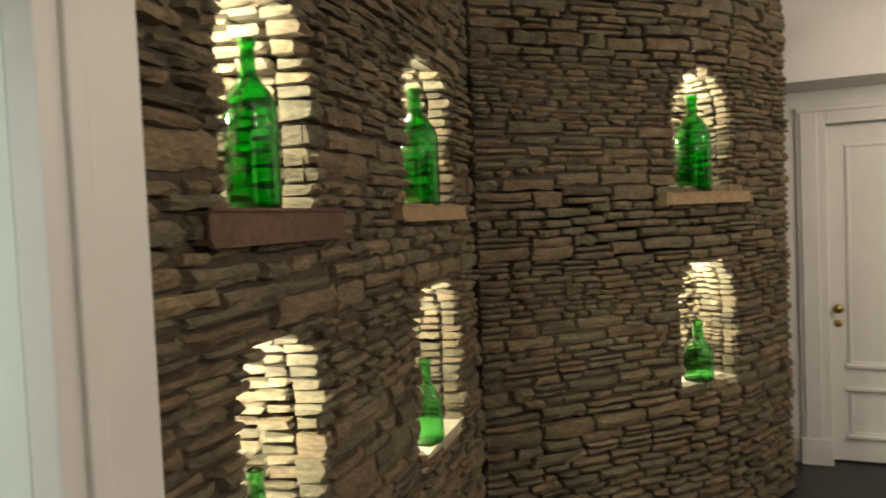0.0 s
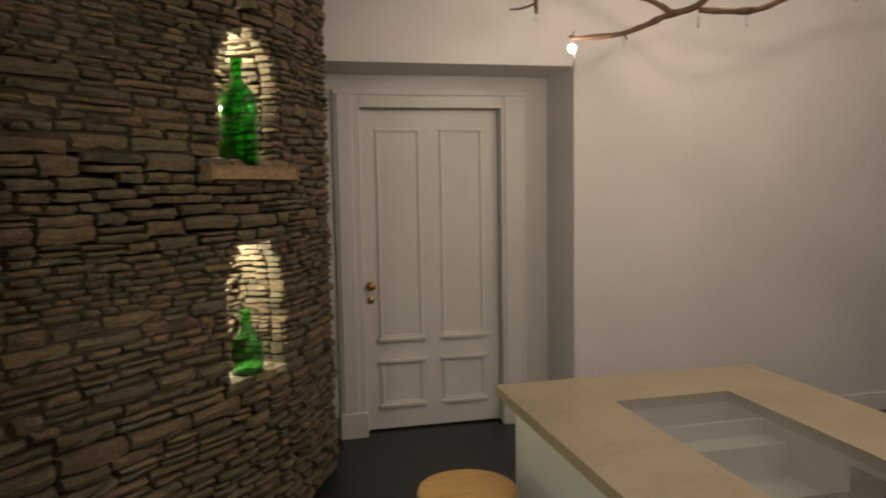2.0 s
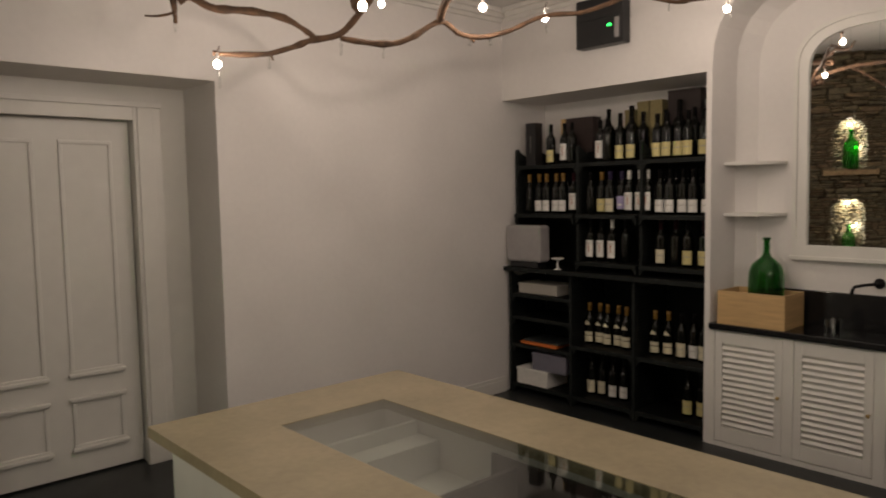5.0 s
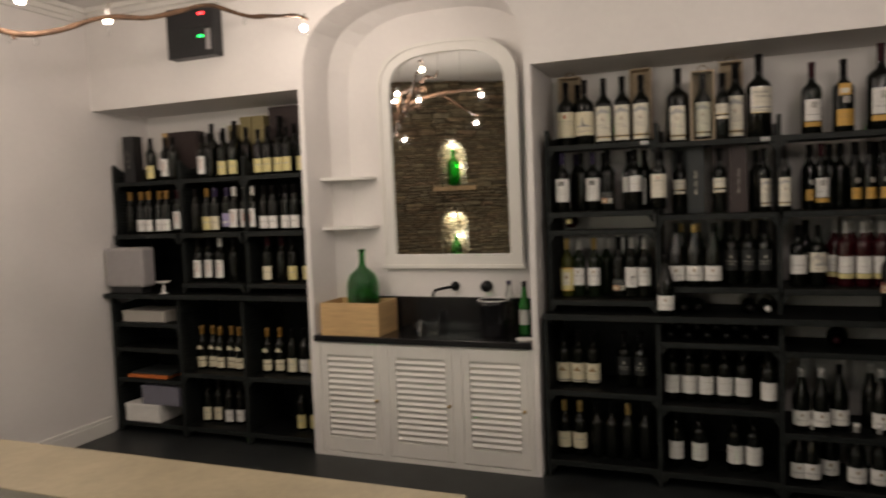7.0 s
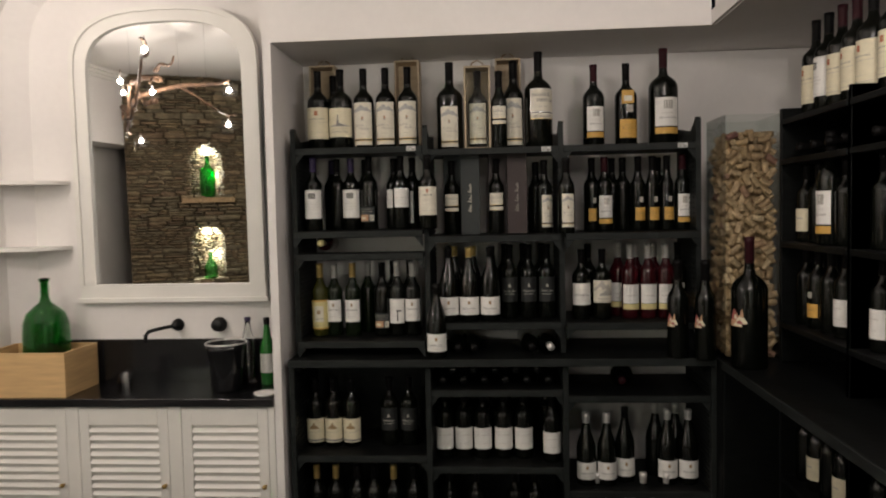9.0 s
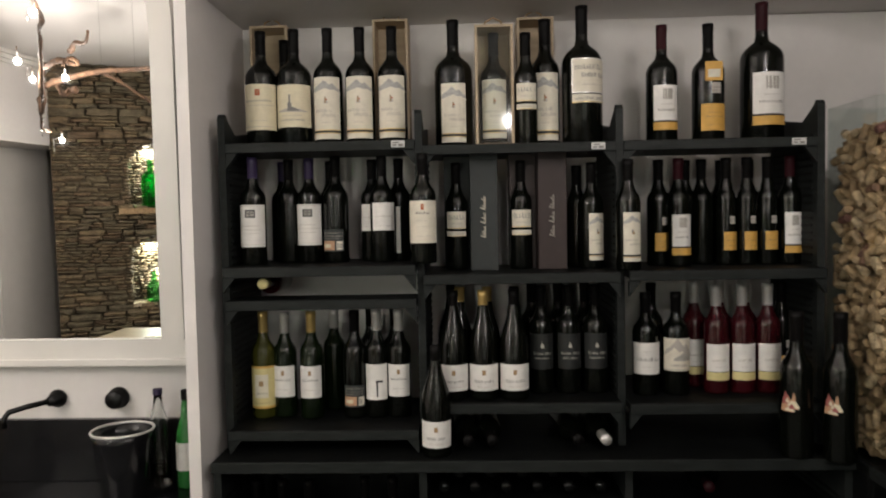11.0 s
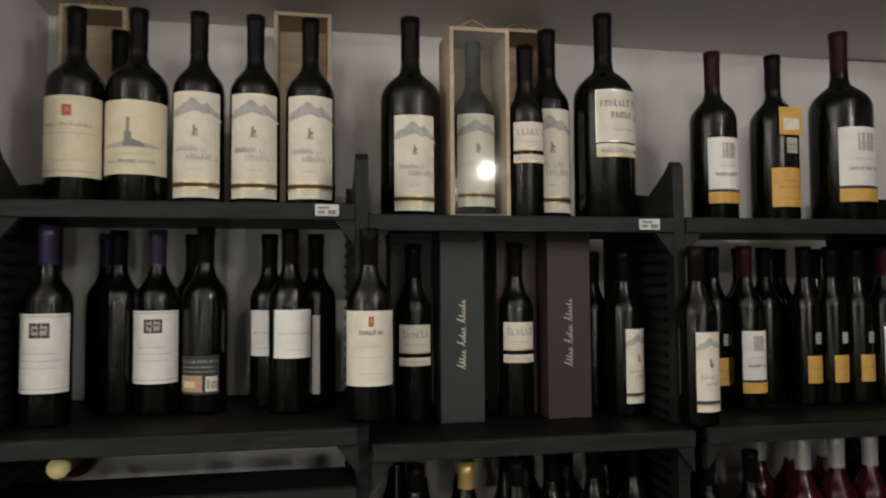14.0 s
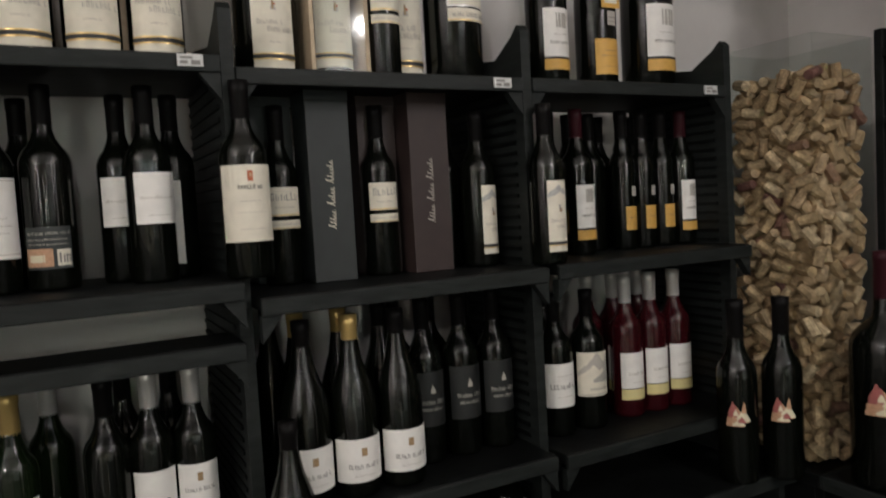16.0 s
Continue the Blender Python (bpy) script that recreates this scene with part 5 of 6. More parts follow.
def niche_bottle(put, u, z, h, r, out=-0.09, kind="tall"):
    p = put(u, out, z)
    root = thing("green_bottle", "bright green glass bottle lit in a stone niche", "bottle", tuple(p), group="green bottles in the niches")
    if kind == "tall":
        prof = [(0, 0.012), (r * 0.7, 0.003), (r * 0.95, 0), (r, 0.012), (r, h * 0.56), (r * 0.96, h * 0.62), (r * 0.78, h * 0.69), (r * 0.45, h * 0.755), (r * 0.30, h * 0.80), (r * 0.27, h * 0.955), (r * 0.34, h * 0.96), (r * 0.34, h), (r * 0.2, h)]
    else:
        prof = [(0, 0.012), (r * 0.7, 0.003), (r * 0.95, 0), (r, 0.012), (r, h * 0.42), (r * 0.9, h * 0.52), (r * 0.6, h * 0.64), (r * 0.38, h * 0.72), (r * 0.32, h * 0.93), (r * 0.4, h * 0.94), (r * 0.4, h), (r * 0.24, h)]
    inner = [(max(0.0, a - 0.0035), b + (0.006 if a > 0 and b < 0.02 else 0)) for a, b in reversed(prof)]
    inner[-1] = (0, 0.02)
    part("glass", lathe(prof + inner, 28), GREEN if kind == "tall" else PALEGREEN, root, "", True)
    return root


niche_bottle(put_l, 0.385, 1.615, 0.330, 0.052, -0.035)
niche_bottle(put_l, 1.415, 1.630, 0.385, 0.072, -0.04)
niche_bottle(put_l, 1.43, 0.840, 0.28, 0.055, -0.05, "short")
niche_bottle(put_l, 0.39, 0.864, 0.24, 0.05, -0.07, "short")
niche_bottle(put_r, 1.212, 1.664, 0.462, 0.084, -0.06)
niche_bottle(put_r, 1.220, 0.746, 0.292, 0.072, -0.07, "short")
for put, n in [(put_l, n) for n in NICHES_L] + [(put_r, n) for n in NICHES_R]:
    w = n[1] - n[0]
    for fu, d, z in ((0.40, -0.18, n[4] - 0.05), (0.15, -0.185, n[2] + (n[4] - n[2]) * 0.45)):
        p = put(n[0] + w * fu, d, z)
        lm = thing("niche_lamp", "tiny lit lamp hidden in a stone niche", "lamp", tuple(p), group="niche lamps")
        b = part("lens", lathe([(0, -0.006), (0.006, -0.004), (0.008, 0.0), (0.006, 0.004), (0, 0.006)], 12), LED_WHITE, lm, "", True)
        b.visible_shadow = False
        part("lead", tube([(0, 0, 0.004), (0, 0, 0.03)], 0.002, 5), BLACKMETAL, lm)

# ---- the pendant over the side of the room ----
for x, y, z in PENDANT:
    pend = thing("pendant_lamp", "small bare bulb pendant on a thin cord", "lamp", (x, y, z), group="pendant lamps")
    part("cord", tube([(0, 0, 0.02), (0, 0, CEIL - z + 0.001)], 0.002, 6), BLACKMETAL, pend)
    part("socket", tube([(0, 0, 0.03), (0, 0, -0.012)], 0.009, 12), BLACKMETAL, pend)
    b = part("bulb", lathe([(0, -0.06), (0.012, -0.056), (0.019, -0.04), (0.014, -0.02), (0.007, -0.0125), (0, -0.0125)], 16), BULB, pend, "small lit bulb", True)
    b.visible_shadow = False

# ---- bottles of the right alcove ----
B3, BG = "bordeaux", "burgundy"
TOP1, TOP2 = 1.8625, 1.8445
# style, glass, capsule, label, height, radius, x, y, turn
for st, gl, cp, lb, h, r, x, y, z, rz in (
    (B3, DARK, BLACKCAP, "plain_cream", 0.362, 0.050, 4.33, 1.118, TOP1, 0), (B3, DARK, BLACKCAP, "tower", 0.366, 0.054, 4.33, 1.012, TOP1, 0),
    (B3, DARK, BLACKCAP, "mountain", 0.366, 0.0465, 4.33, 0.905, TOP1, 0), (B3, DARK, BLACKCAP, "mountain", 0.366, 0.0465, 4.33, 0.803, TOP1, 0), (B3, DARK, BLACKCAP, "mountain", 0.366, 0.0465, 4.33, 0.701, TOP1, 0),
    (B3, DARK, BLACKCAP, "magnum_mountain", 0.398, 0.059, 4.33, 0.508, TOP2, 0), (B3, DARK, BLACKCAP, "small_band", 0.345, 0.036, 4.30, 0.284, TOP2, 0), (B3, DARK, BLACKCAP, "mountain", 0.400, 0.046, 4.36, 0.218, TOP2, -6),
    (B3, DARK, BLACKCAP, "silver_big", 0.430, 0.062, 4.33, 0.106, TOP2, 6), (B3, DARK, REDCAP, "yellow_foot", 0.364, 0.048, 4.33, -0.140, TOP2, 0), (B3, DARK, BLACKCAP, "yellow_square", 0.364, 0.049, 4.33, -0.283, TOP2, 0), (B3, DARK, REDCAP, "yellow_foot", 0.424, 0.064, 4.33, -0.447, TOP2, 0),
    (B3, DARK, BLACKCAP, "none", 0.36, 0.048, 4.44, 1.07, TOP1, 0),
    # second row
    (B3, DARK, PURPLECAP, "white_square", 0.330, 0.039, 4.25, 1.132, 1.4925, 0), (B3, DARK, BLACKCAP, "none", 0.330, 0.038, 4.35, 1.045, 1.4925, 0), (B3, DARK, PURPLECAP, "white_square", 0.330, 0.039, 4.33, 0.974, 1.4925, 0),
    (B3, DARK, BLACKCAP, "photo_foot", 0.335, 0.040, 4.33, 0.890, 1.4925, 0), (B3, DARK, BLACKCAP, "white_mid", 0.325, 0.037, 4.36, 0.777, 1.4925, 0), (B3, DARK, BLACKCAP, "white_mid", 0.330, 0.038, 4.29, 0.737, 1.4925, 16), (B3, DARK, BLACKCAP, "narrow_edge", 0.325, 0.038, 4.35, 0.690, 1.4925, 10),
    (B3, DARK, PURPLECAP, "none", 0.330, 0.038, 4.45, 1.09, 1.4925, 0), (B3, DARK, BLACKCAP, "none", 0.330, 0.038, 4.45, 0.93, 1.4925, 0),
    (B3, DARK, BLACKCAP, "xisto", 0.322, 0.039, 4.175, 0.602, 1.4945, 0),
    (B3, DARK, BLACKCAP, "small_band", 0.335, 0.0355, 4.32, 0.506, 1.4625, 0), (B3, DARK, BLACKCAP, "small_band", 0.338, 0.0355, 4.32, 0.303, 1.4625, 0),
    (B3, DARK, BLACKCAP, "none", 0.322, 0.036, 4.37, 0.122, 1.4625, 0), (B3, DARK, BLACKCAP, "narrow_mountain", 0.325, 0.0365, 4.29, 0.088, 1.4625, 0),
    (B3, DARK, BLACKCAP, "narrow_mountain", 0.322, 0.0365, 4.165, 0.002, 1.4645, -14),
    (B3, DARK, BLACKCAP, "yellow_low", 0.330, 0.0365, 4.33, -0.128, 1.4645, 0), (B3, DARK, REDCAP, "yellow_foot", 0.330, 0.0365, 4.29, -0.178, 1.4645, 0), (B3, DARK, BLACKCAP, "none", 0.330, 0.0365, 4.38, -0.225, 1.4645, 0), (B3, DARK, BLACKCAP, "none", 0.330, 0.0365, 4.36, -0.270, 1.4645, 0),
    (B3, DARK, BLACKCAP, "yellow_low", 0.330, 0.0300, 4.31, -0.330, 1.4645, 0), (B3, DARK, BLACKCAP, "yellow_low", 0.330, 0.0300, 4.31, -0.393, 1.4645, 0), (B3, DARK, BLACKCAP, "yellow_low", 0.330, 0.0300, 4.31, -0.456, 1.4645, 0), (B3, DARK, REDCAP, "yellow_foot", 0.332, 0.0340, 4.31, -0.524, 1.4645, 0),
    (B3, DARK, BLACKCAP, "none", 0.330, 0.0360, 4.42, -0.35, 1.4645, 0), (B3, DARK, BLACKCAP, "none", 0.330, 0.0360, 4.42, -0.44, 1.4645, 0),
    # third row
    (B3, WHITEWINE, GOLD, "yellow_all", 0.335, 0.038, 4.30, 1.128, 1.0045, 0), (B3, DARKGREEN, SILVER, "white_high", 0.330, 0.037, 4.31, 1.062, 1.0045, 0), (B3, DARKGREEN, GOLD, "white_high", 0.335, 0.037, 4.29, 0.972, 1.0045, 0), (B3, DARKGREEN, SILVER, "none", 0.330, 0.037, 4.40, 0.920, 1.0045, 0),
    (B3, DARK, BLACKCAP, "photo_foot", 0.335, 0.038, 4.30, 0.836, 1.0045, 12), (B3, DARK, SILVER, "heron", 0.338, 0.037, 4.30, 0.766, 1.0045, 0), (B3, DARK, SILVER, "white_high", 0.335, 0.037, 4.30, 0.695, 1.0045, 0), (B3, DARK, BLACKCAP, "none", 0.335, 0.037, 4.41, 0.80, 1.0045, 0), (B3, DARK, BLACKCAP, "none", 0.335, 0.037, 4.41, 0.72, 1.0045, 0),
    (BG, DARK, BLACKCAP, "white_low", 0.325, 0.043, 4.20, 0.520, 1.0825, 0), (BG, DARK, GOLD, "white_low", 0.325, 0.043, 4.20, 0.430, 1.0825, 0), (BG, DARK, BLACKCAP, "white_low", 0.325, 0.043, 4.20, 0.338, 1.0825, 0),
    (BG, DARK, GOLD, "none", 0.325, 0.041, 4.30, 0.50, 1.0825, 0), (BG, DARK, GOLD, "none", 0.325, 0.041, 4.30, 0.415, 1.0825, 0), (BG, DARK, BLACKCAP, "none", 0.325, 0.041, 4.30, 0.33, 1.0825, 0), (BG, DARK, BLACKCAP, "none", 0.325, 0.041, 4.39, 0.53, 1.0825, 0),
    (B3, DARK, BLACKCAP, "dark_label", 0.330, 0.038, 4.27, 0.250, 1.0825, 0), (B3, DARK, BLACKCAP, "dark_label", 0.330, 0.038, 4.27, 0.165, 1.0825, 0), (B3, DARK, BLACKCAP, "dark_label", 0.330, 0.038, 4.27, 0.084, 1.0825, 0),
    (B3, DARK, BLACKCAP, "none", 0.330, 0.038, 4.37, 0.27, 1.0825, 0), (B3, DARK, BLACKCAP, "none", 0.330, 0.038, 4.37, 0.185, 1.0825, 0), (B3, DARK, BLACKCAP, "none", 0.330, 0.038, 4.37, 0.10, 1.0825, 0),
    (B3, DARK, BLACKCAP, "white_wide", 0.310, 0.040, 4.26, -0.068, 1.0765, 0), (B3, DARK, BLACKCAP, "pattern", 0.310, 0.040, 4.26, -0.160, 1.0765, 0),
    (B3, ROSE, SILVER, "rose_label", 0.330, 0.0375, 4.27, -0.285, 1.0765, 0), (B3, ROSE, SILVER, "rose_label", 0.330, 0.0375, 4.27, -0.363, 1.0765, 0), (B3, ROSE, SILVER, "rose_label", 0.330, 0.0375, 4.27, -0.441, 1.0765, 0),
    (B3, ROSE, SILVER, "rose_label", 0.330, 0.0375, 4.36, -0.245, 1.0765, 0), (B3, ROSE, SILVER, "rose_label", 0.330, 0.0375, 4.36, -0.325, 1.0765, 0), (B3, ROSE, SILVER, "rose_label", 0.330, 0.0375, 4.36, -0.405, 1.0765, 0), (B3, DARK, BLACKCAP, "yellow_low", 0.330, 0.037, 4.34, -0.51, 1.0765, 0),
    (B3, DARK, BLACKCAP, "none", 0.330, 0.038, 4.36, -0.11, 1.0765, 0),
    # on the worktop
    (BG, DARK, BLACKCAP, "white_low", 0.320, 0.043, 4.13, 0.572, 0.9345, 0),
    (B3, DARK, BLACKCAP, "flower", 0.410, 0.044, 4.095, -0.450, 0.9345, -48), (B3, DARK, BLACKCAP, "flower", 0.410, 0.044, 4.055, -0.552, 0.9345, -52),
    # lower racks
    (B3, DARK, BLACKCAP, "cream_two", 0.31, 0.041, 4.26, 1.155, 0.5005, 0), (B3, DARK, BLACKCAP, "cream_two", 0.31, 0.041, 4.26, 1.070, 0.5005, 0), (B3, DARK, BLACKCAP, "cream_two", 0.31, 0.041, 4.26, 0.985, 0.5005, 0), (B3, DARK, BLACKCAP, "dark_label", 0.31, 0.041, 4.28, 0.812, 0.5005, 0), (B3, DARK, BLACKCAP, "dark_label", 0.31, 0.041, 4.28, 0.722, 0.5005, 0),
    (B3, DARK, BLACKCAP, "white", 0.30, 0.041, 4.20, 0.075, 0.4525, 0),
    (BG, DARK, SILVER, "white_low", 0.315, 0.043, 4.20, -0.075, 0.3505, 0), (BG, DARK, SILVER, "white_low", 0.315, 0.043, 4.20, -0.165, 0.3505, 0), (BG, DARK, BLACKCAP, "white_low", 0.33, 0.043, 4.24, -0.250, 0.3505, 0), (BG, DARK, SILVER, "white_low", 0.325, 0.043, 4.22, -0.432, 0.3505, 0), (BG, DARK, SILVER, "white_low", 0.325, 0.043, 4.22, -0.522, 0.3505, 0),
    (BG, DARK, SILVER, "none", 0.325, 0.043, 4.32, -0.40, 0.3505, 0), (BG, DARK, SILVER, "none", 0.325, 0.043, 4.32, -0.49, 0.3505, 0),
):
    bottle(st, gl, cp, lb, h, r, (x, y, z), rz)
for y in (0.555, 0.468, 0.382, 0.288, 0.198):
    bottle(B3, DARK, BLACKCAP, "white", 0.31, 0.041, (4.25, y, 0.4525))
for y in (0.54, 0.45, 0.36, 0.27, 0.18, 0.09):
    bottle(B3, DARK, BLACKCAP, "none", 0.31, 0.041, (4.36, y, 0.4525))
for y, cp, lb in ((1.155, GOLD, "cream"), (1.065, GOLD, "cream"), (0.965, BLACKCAP, "none"), (0.885, BLACKCAP, "none"), (0.795, GOLD, "none"), (0.70, BLACKCAP, "none")):
    bottle(B3, DARK, cp, lb, 0.31, 0.041, (4.24, y, 0.1005))
for y, lb in ((0.54, "white"), (0.42, "white"), (0.24, "white"), (0.15, "white")):
    bottle(B3, DARK, BLACKCAP, lb, 0.31, 0.041, (4.24, y, 0.0905))
for y, cp in ((-0.06, SILVER), (-0.12, SILVER), (-0.21, SILVER), (-0.32, SILVER), (-0.42, SILVER), (-0.51, SILVER)):
    bottle(BG, DARK, cp, "white_low", 0.32, 0.043, (4.19 + 0.08 * (hash(int(y * 100)) % 2), y, 0.0805))

# bottles lying in the racks
for k in range(11):
    bottle(B3, DARK, GLOSSCAP, "none", 0.30, 0.029, None, lie=pose(4.46, 0.555 - 0.0465 * k, 0.8225 if k % 2 == 0 else 0.868, 0, -90, 0))
bottle(B3, ROSE, PALEYELLOW, "none", 0.30, 0.038, None, lie=pose(4.46, 1.105, 1.430, 0, -88, 4))
for y in (0.50, 0.43, 0.18, 0.10):
    bottle(B3, DARK, SILVER if y == 0.10 else BLACKCAP, "none", 0.30, 0.038, None, lie=pose(4.42, y, 0.974, 0, -90, 4))
bottle(B3, DARK, REDCAP, "none", 0.30, 0.050, None, lie=pose(4.46, -0.27, 0.817, 0, -90, -8))

# neck tag on the ochre bottle
tag = thing("neck_tag", "ochre card tag on a bottle neck", "tag", (4.275, -0.283, 2.055))
part("card", box(-0.002, 0.0, -0.026, 0.026, -0.028, 0.030, 0.0005), YELLOW, tag)
part("print", box(-0.0032, -0.0022, -0.018, 0.018, -0.018, 0.006), OFFWHITE, tag)
part("loop", tube([(0.0, 0, 0.028), (0.02, 0.0, 0.05), (0.05, 0.0, 0.055)], 0.001, 5), BLACKMETAL, tag)


def gift_box(name, label, x0, x1, y0, y1, z0, z1, material, writing=None):
    g = thing(name, label, "box", (0, 0, 0), group="bottle gift boxes")
    part("card", box(x0, x1, y0, y1, z0, z1, 0.0015), material, g)
    part("lid", box(x0 - 0.001, x1 + 0.001, y0 - 0.001, y1 + 0.001, z1 - 0.02, z1 + 0.001, 0.0012), material, g)
    if writing:
        base = (y0 + y1) / 2 - 0.005
        rng = random.Random(4)
        z = z0 + 0.10
        for letters in (5, 5, 6):
            pts = []
            for k in range(letters):
                up = 0.016 if k == 0 else (0.012 if rng.random() < 0.2 else 0.0065)
                wide = 0.0085 if k == 0 else 0.0062
                pts += [(base, z), (base + up * 0.6, z + wide * 0.55), (base + up, z + wide * 0.95), (base + up * 0.9, z + wide * 0.62), (base + up * 0.3, z + wide * 0.6), (base - 0.0006, z + wide * 0.85)]
                z += wide * rng.uniform(0.95, 1.1)
            pts.append((base + 0.002, z + 0.002))
            part("print", tube([(x0 - 0.0012, y, q) for y, q in pts], 0.0011, 4), writing, g, "word of flowing pale script")
            z += 0.009
    return g


gift_box("gift_box", "slate grey card bottle gift box with pale script", 4.27, 4.355, 0.378, 0.462, 1.4625, 1.822, GREYCARD, OFFWHITE)
gift_box("gift_box", "dark brown card bottle gift box with grey script", 4.27, 4.355, 0.166, 0.253, 1.4625, 1.822, BROWNCARD, SOFTINK)
gift_box("gift_box", "dark brown card bottle gift box", 4.33, 4.415, 0.255, 0.338, 1.4625, 1.822, BROWNCARD)
gift_box("gift_box", "slate grey card bottle gift box", 4.36, 4.445, 0.462, 0.545, 1.4625, 1.822, GREYCARD)


def wine_case(x0, x1, y0, y1, z0, z1, front):
    g = thing("wooden_bottle_box", "pale pine bottle box with a clear front" if front else "pale pine bottle box with a rope handle", "box", (0, 0, 0), group="pine bottle boxes")
    t = 0.008
    for nme, b in (("side", (x0, x1, y0, y0 + t, z0, z1)), ("side", (x0, x1, y1 - t, y1, z0, z1)), ("top", (x0, x1, y0 + t, y1 - t, z1 - t, z1)), ("bottom", (x0, x1, y0 + t, y1 - t, z0, z0 + t)), ("back", (x1 - t, x1, y0 + t, y1 - t, z0 + t, z1 - t))):
        part(nme, box(*b, 0.001), CASEWOOD, g)
    if front:
        f = part("clear_front", box(x0 + 0.001, x0 + 0.004, y0 + t + 0.0005, y1 - t - 0.0005, z0 + t + 0.0005, z1 - t - 0.0005), HAZYSHEET, g, "clear plastic front")
        f.visible_shadow = False
    yc = (y0 + y1) / 2
    xc = (x0 + x1) / 2
    part("rope", tube([(xc, yc - 0.03, z1), (xc, yc - 0.024, z1 + 0.022), (xc, yc, z1 + 0.034), (xc, yc + 0.024, z1 + 0.022), (xc, yc + 0.03, z1)], 0.003, 7), CORK, g, "thin rope handle")


wine_case(4.275, 4.39, 0.322, 0.440, TOP2 + 0.0005, 2.215, True)
bottle(B3, DARK, BLACKCAP, "mountain", 0.345, 0.043, (4.335, 0.381, TOP2 + 0.0105))
wine_case(4.44, 4.545, 0.658, 0.775, TOP1 + 0.0005, 2.285, False)
wine_case(4.44, 4.545, 1.06, 1.185, TOP1 + 0.0005, 2.275, False)
wine_case(4.43, 4.54, 0.180, 0.300, TOP2 + 0.0005, 2.275, False)

# ---- corks in their glass tower ----
tower = thing("cork_tower", "tall clear box filled with used wine corks", "display", (0, 0, 0))
TX0, TX1, TY0, TY1, TZ0, TZ1 = 4.003, 4.265, -0.835, -0.616, 0.9345, 1.93
for b in ((TX0, TX0 + 0.004, TY0, TY1), (TX1 - 0.004, TX1, TY0, TY1), (TX0 + 0.004, TX1 - 0.004, TY0, TY0 + 0.004), (TX0 + 0.004, TX1 - 0.004, TY1 - 0.004, TY1)):
    g = part("pane", box(b[0], b[1], b[2], b[3], TZ0, TZ1), SHEET, tower)
    g.visible_shadow = False
rng = random.Random(9)
ck = []
for k in range(4):
    bm = bmesh.new()
    r, ln = 0.0115 + 0.0006 * k, 0.043 + 0.001 * k
    vs = []
    for z in (-ln / 2, ln / 2):
        vs.append([bm.verts.new((r * math.cos(2 * math.pi * i / 8), r * math.sin(2 * math.pi * i / 8), z)) for i in range(8)])
    bm.faces.new(vs[0])
    bm.faces.new(vs[1])
    for i in range(8):
        bm.faces.new((vs[0][i], vs[0][(i + 1) % 8], vs[1][(i + 1) % 8], vs[1][i]))
    me = finish(bm, "cork")
    ck.append(([tuple(v.co) for v in me.vertices], [tuple(p.vertices) for p in me.polygons]))
    ck[-1] = (*ck[-1], me)
rest_v, rest_f, singles = [], [], 0
taken = np.zeros((0, 3))


def cork_at(p, axis, single, room):
    """Lays one cork where none lies yet."""
    global rest_v, rest_f, singles, taken
    axis = Vector(axis).normalized()
    spots = np.array([Vector(p) + axis * s for s in (-0.018, -0.006, 0.006, 0.018)])
    if len(taken) and np.min(np.linalg.norm(taken[None] - spots[:, None], axis=2)) < room:
        return
    for s in spots:
        if not (TX0 + 0.015 < s[0] < TX1 - 0.01 and TY0 + 0.01 < s[1] < TY1 - 0.015 and TZ0 + 0.01 < s[2] < 1.87):
            return
    taken = np.vstack((taken, spots))
    v, f, me = rng.choice(ck)
    m = Matrix.Translation(p) @ axis.to_track_quat("Z", "Y").to_matrix().to_4x4()
    if single and singles < 290:
        o = part("cork", me, LOOSECORK, tower)
        o.matrix_world = m
        singles += 1
    else:
        k = len(rest_v)
        rest_v += [tuple(m @ Vector(q)) for q in v]
        rest_f += [tuple(i + k for i in g) for g in f]


for layer, (room, tries) in enumerate(((0.0195, 5200), (0.0175, 4200))):
    inset = 0.019 + 0.019 * layer
    for k in range(tries):
        z = rng.uniform(TZ0 + 0.015, 1.855)
        a, b, c = rng.uniform(-1, 1), rng.uniform(-0.7, 0.7), rng.uniform(-0.22, 0.22)
        if k % 9 < 4:
            cork_at((TX0 + inset + rng.uniform(0, 0.006), rng.uniform(TY0 + 0.02, TY1 - 0.02), z), (c, a, b), layer == 0 and z > 1.25, room)
        elif k % 9 < 8:
            cork_at((rng.uniform(TX0 + 0.02, TX1 - 0.02), TY1 - inset - rng.uniform(0, 0.006), z), (a, c, b), layer == 0 and z > 1.25, room)
        else:
            cork_at((rng.uniform(TX0 + 0.02, TX1 - 0.02), rng.uniform(TY0 + 0.02, TY1 - 0.02), 1.84 + rng.uniform(-0.012, 0.015)), (a, c * 4, b * 0.3), False, room)
me = bpy.data.meshes.new("cork_fill")
me.from_pydata(rest_v, [], rest_f)
me.update()
tagged(part("cork_fill", me, LOOSECORK, tower), "loose used wine corks", kind="stuff")
part("core", box(TX0 + 0.048, TX1 - 0.03, TY0 + 0.03, TY1 - 0.048, TZ0 + 0.002, 1.815), CORK, tower)

# ---- side racks beyond the tower ----


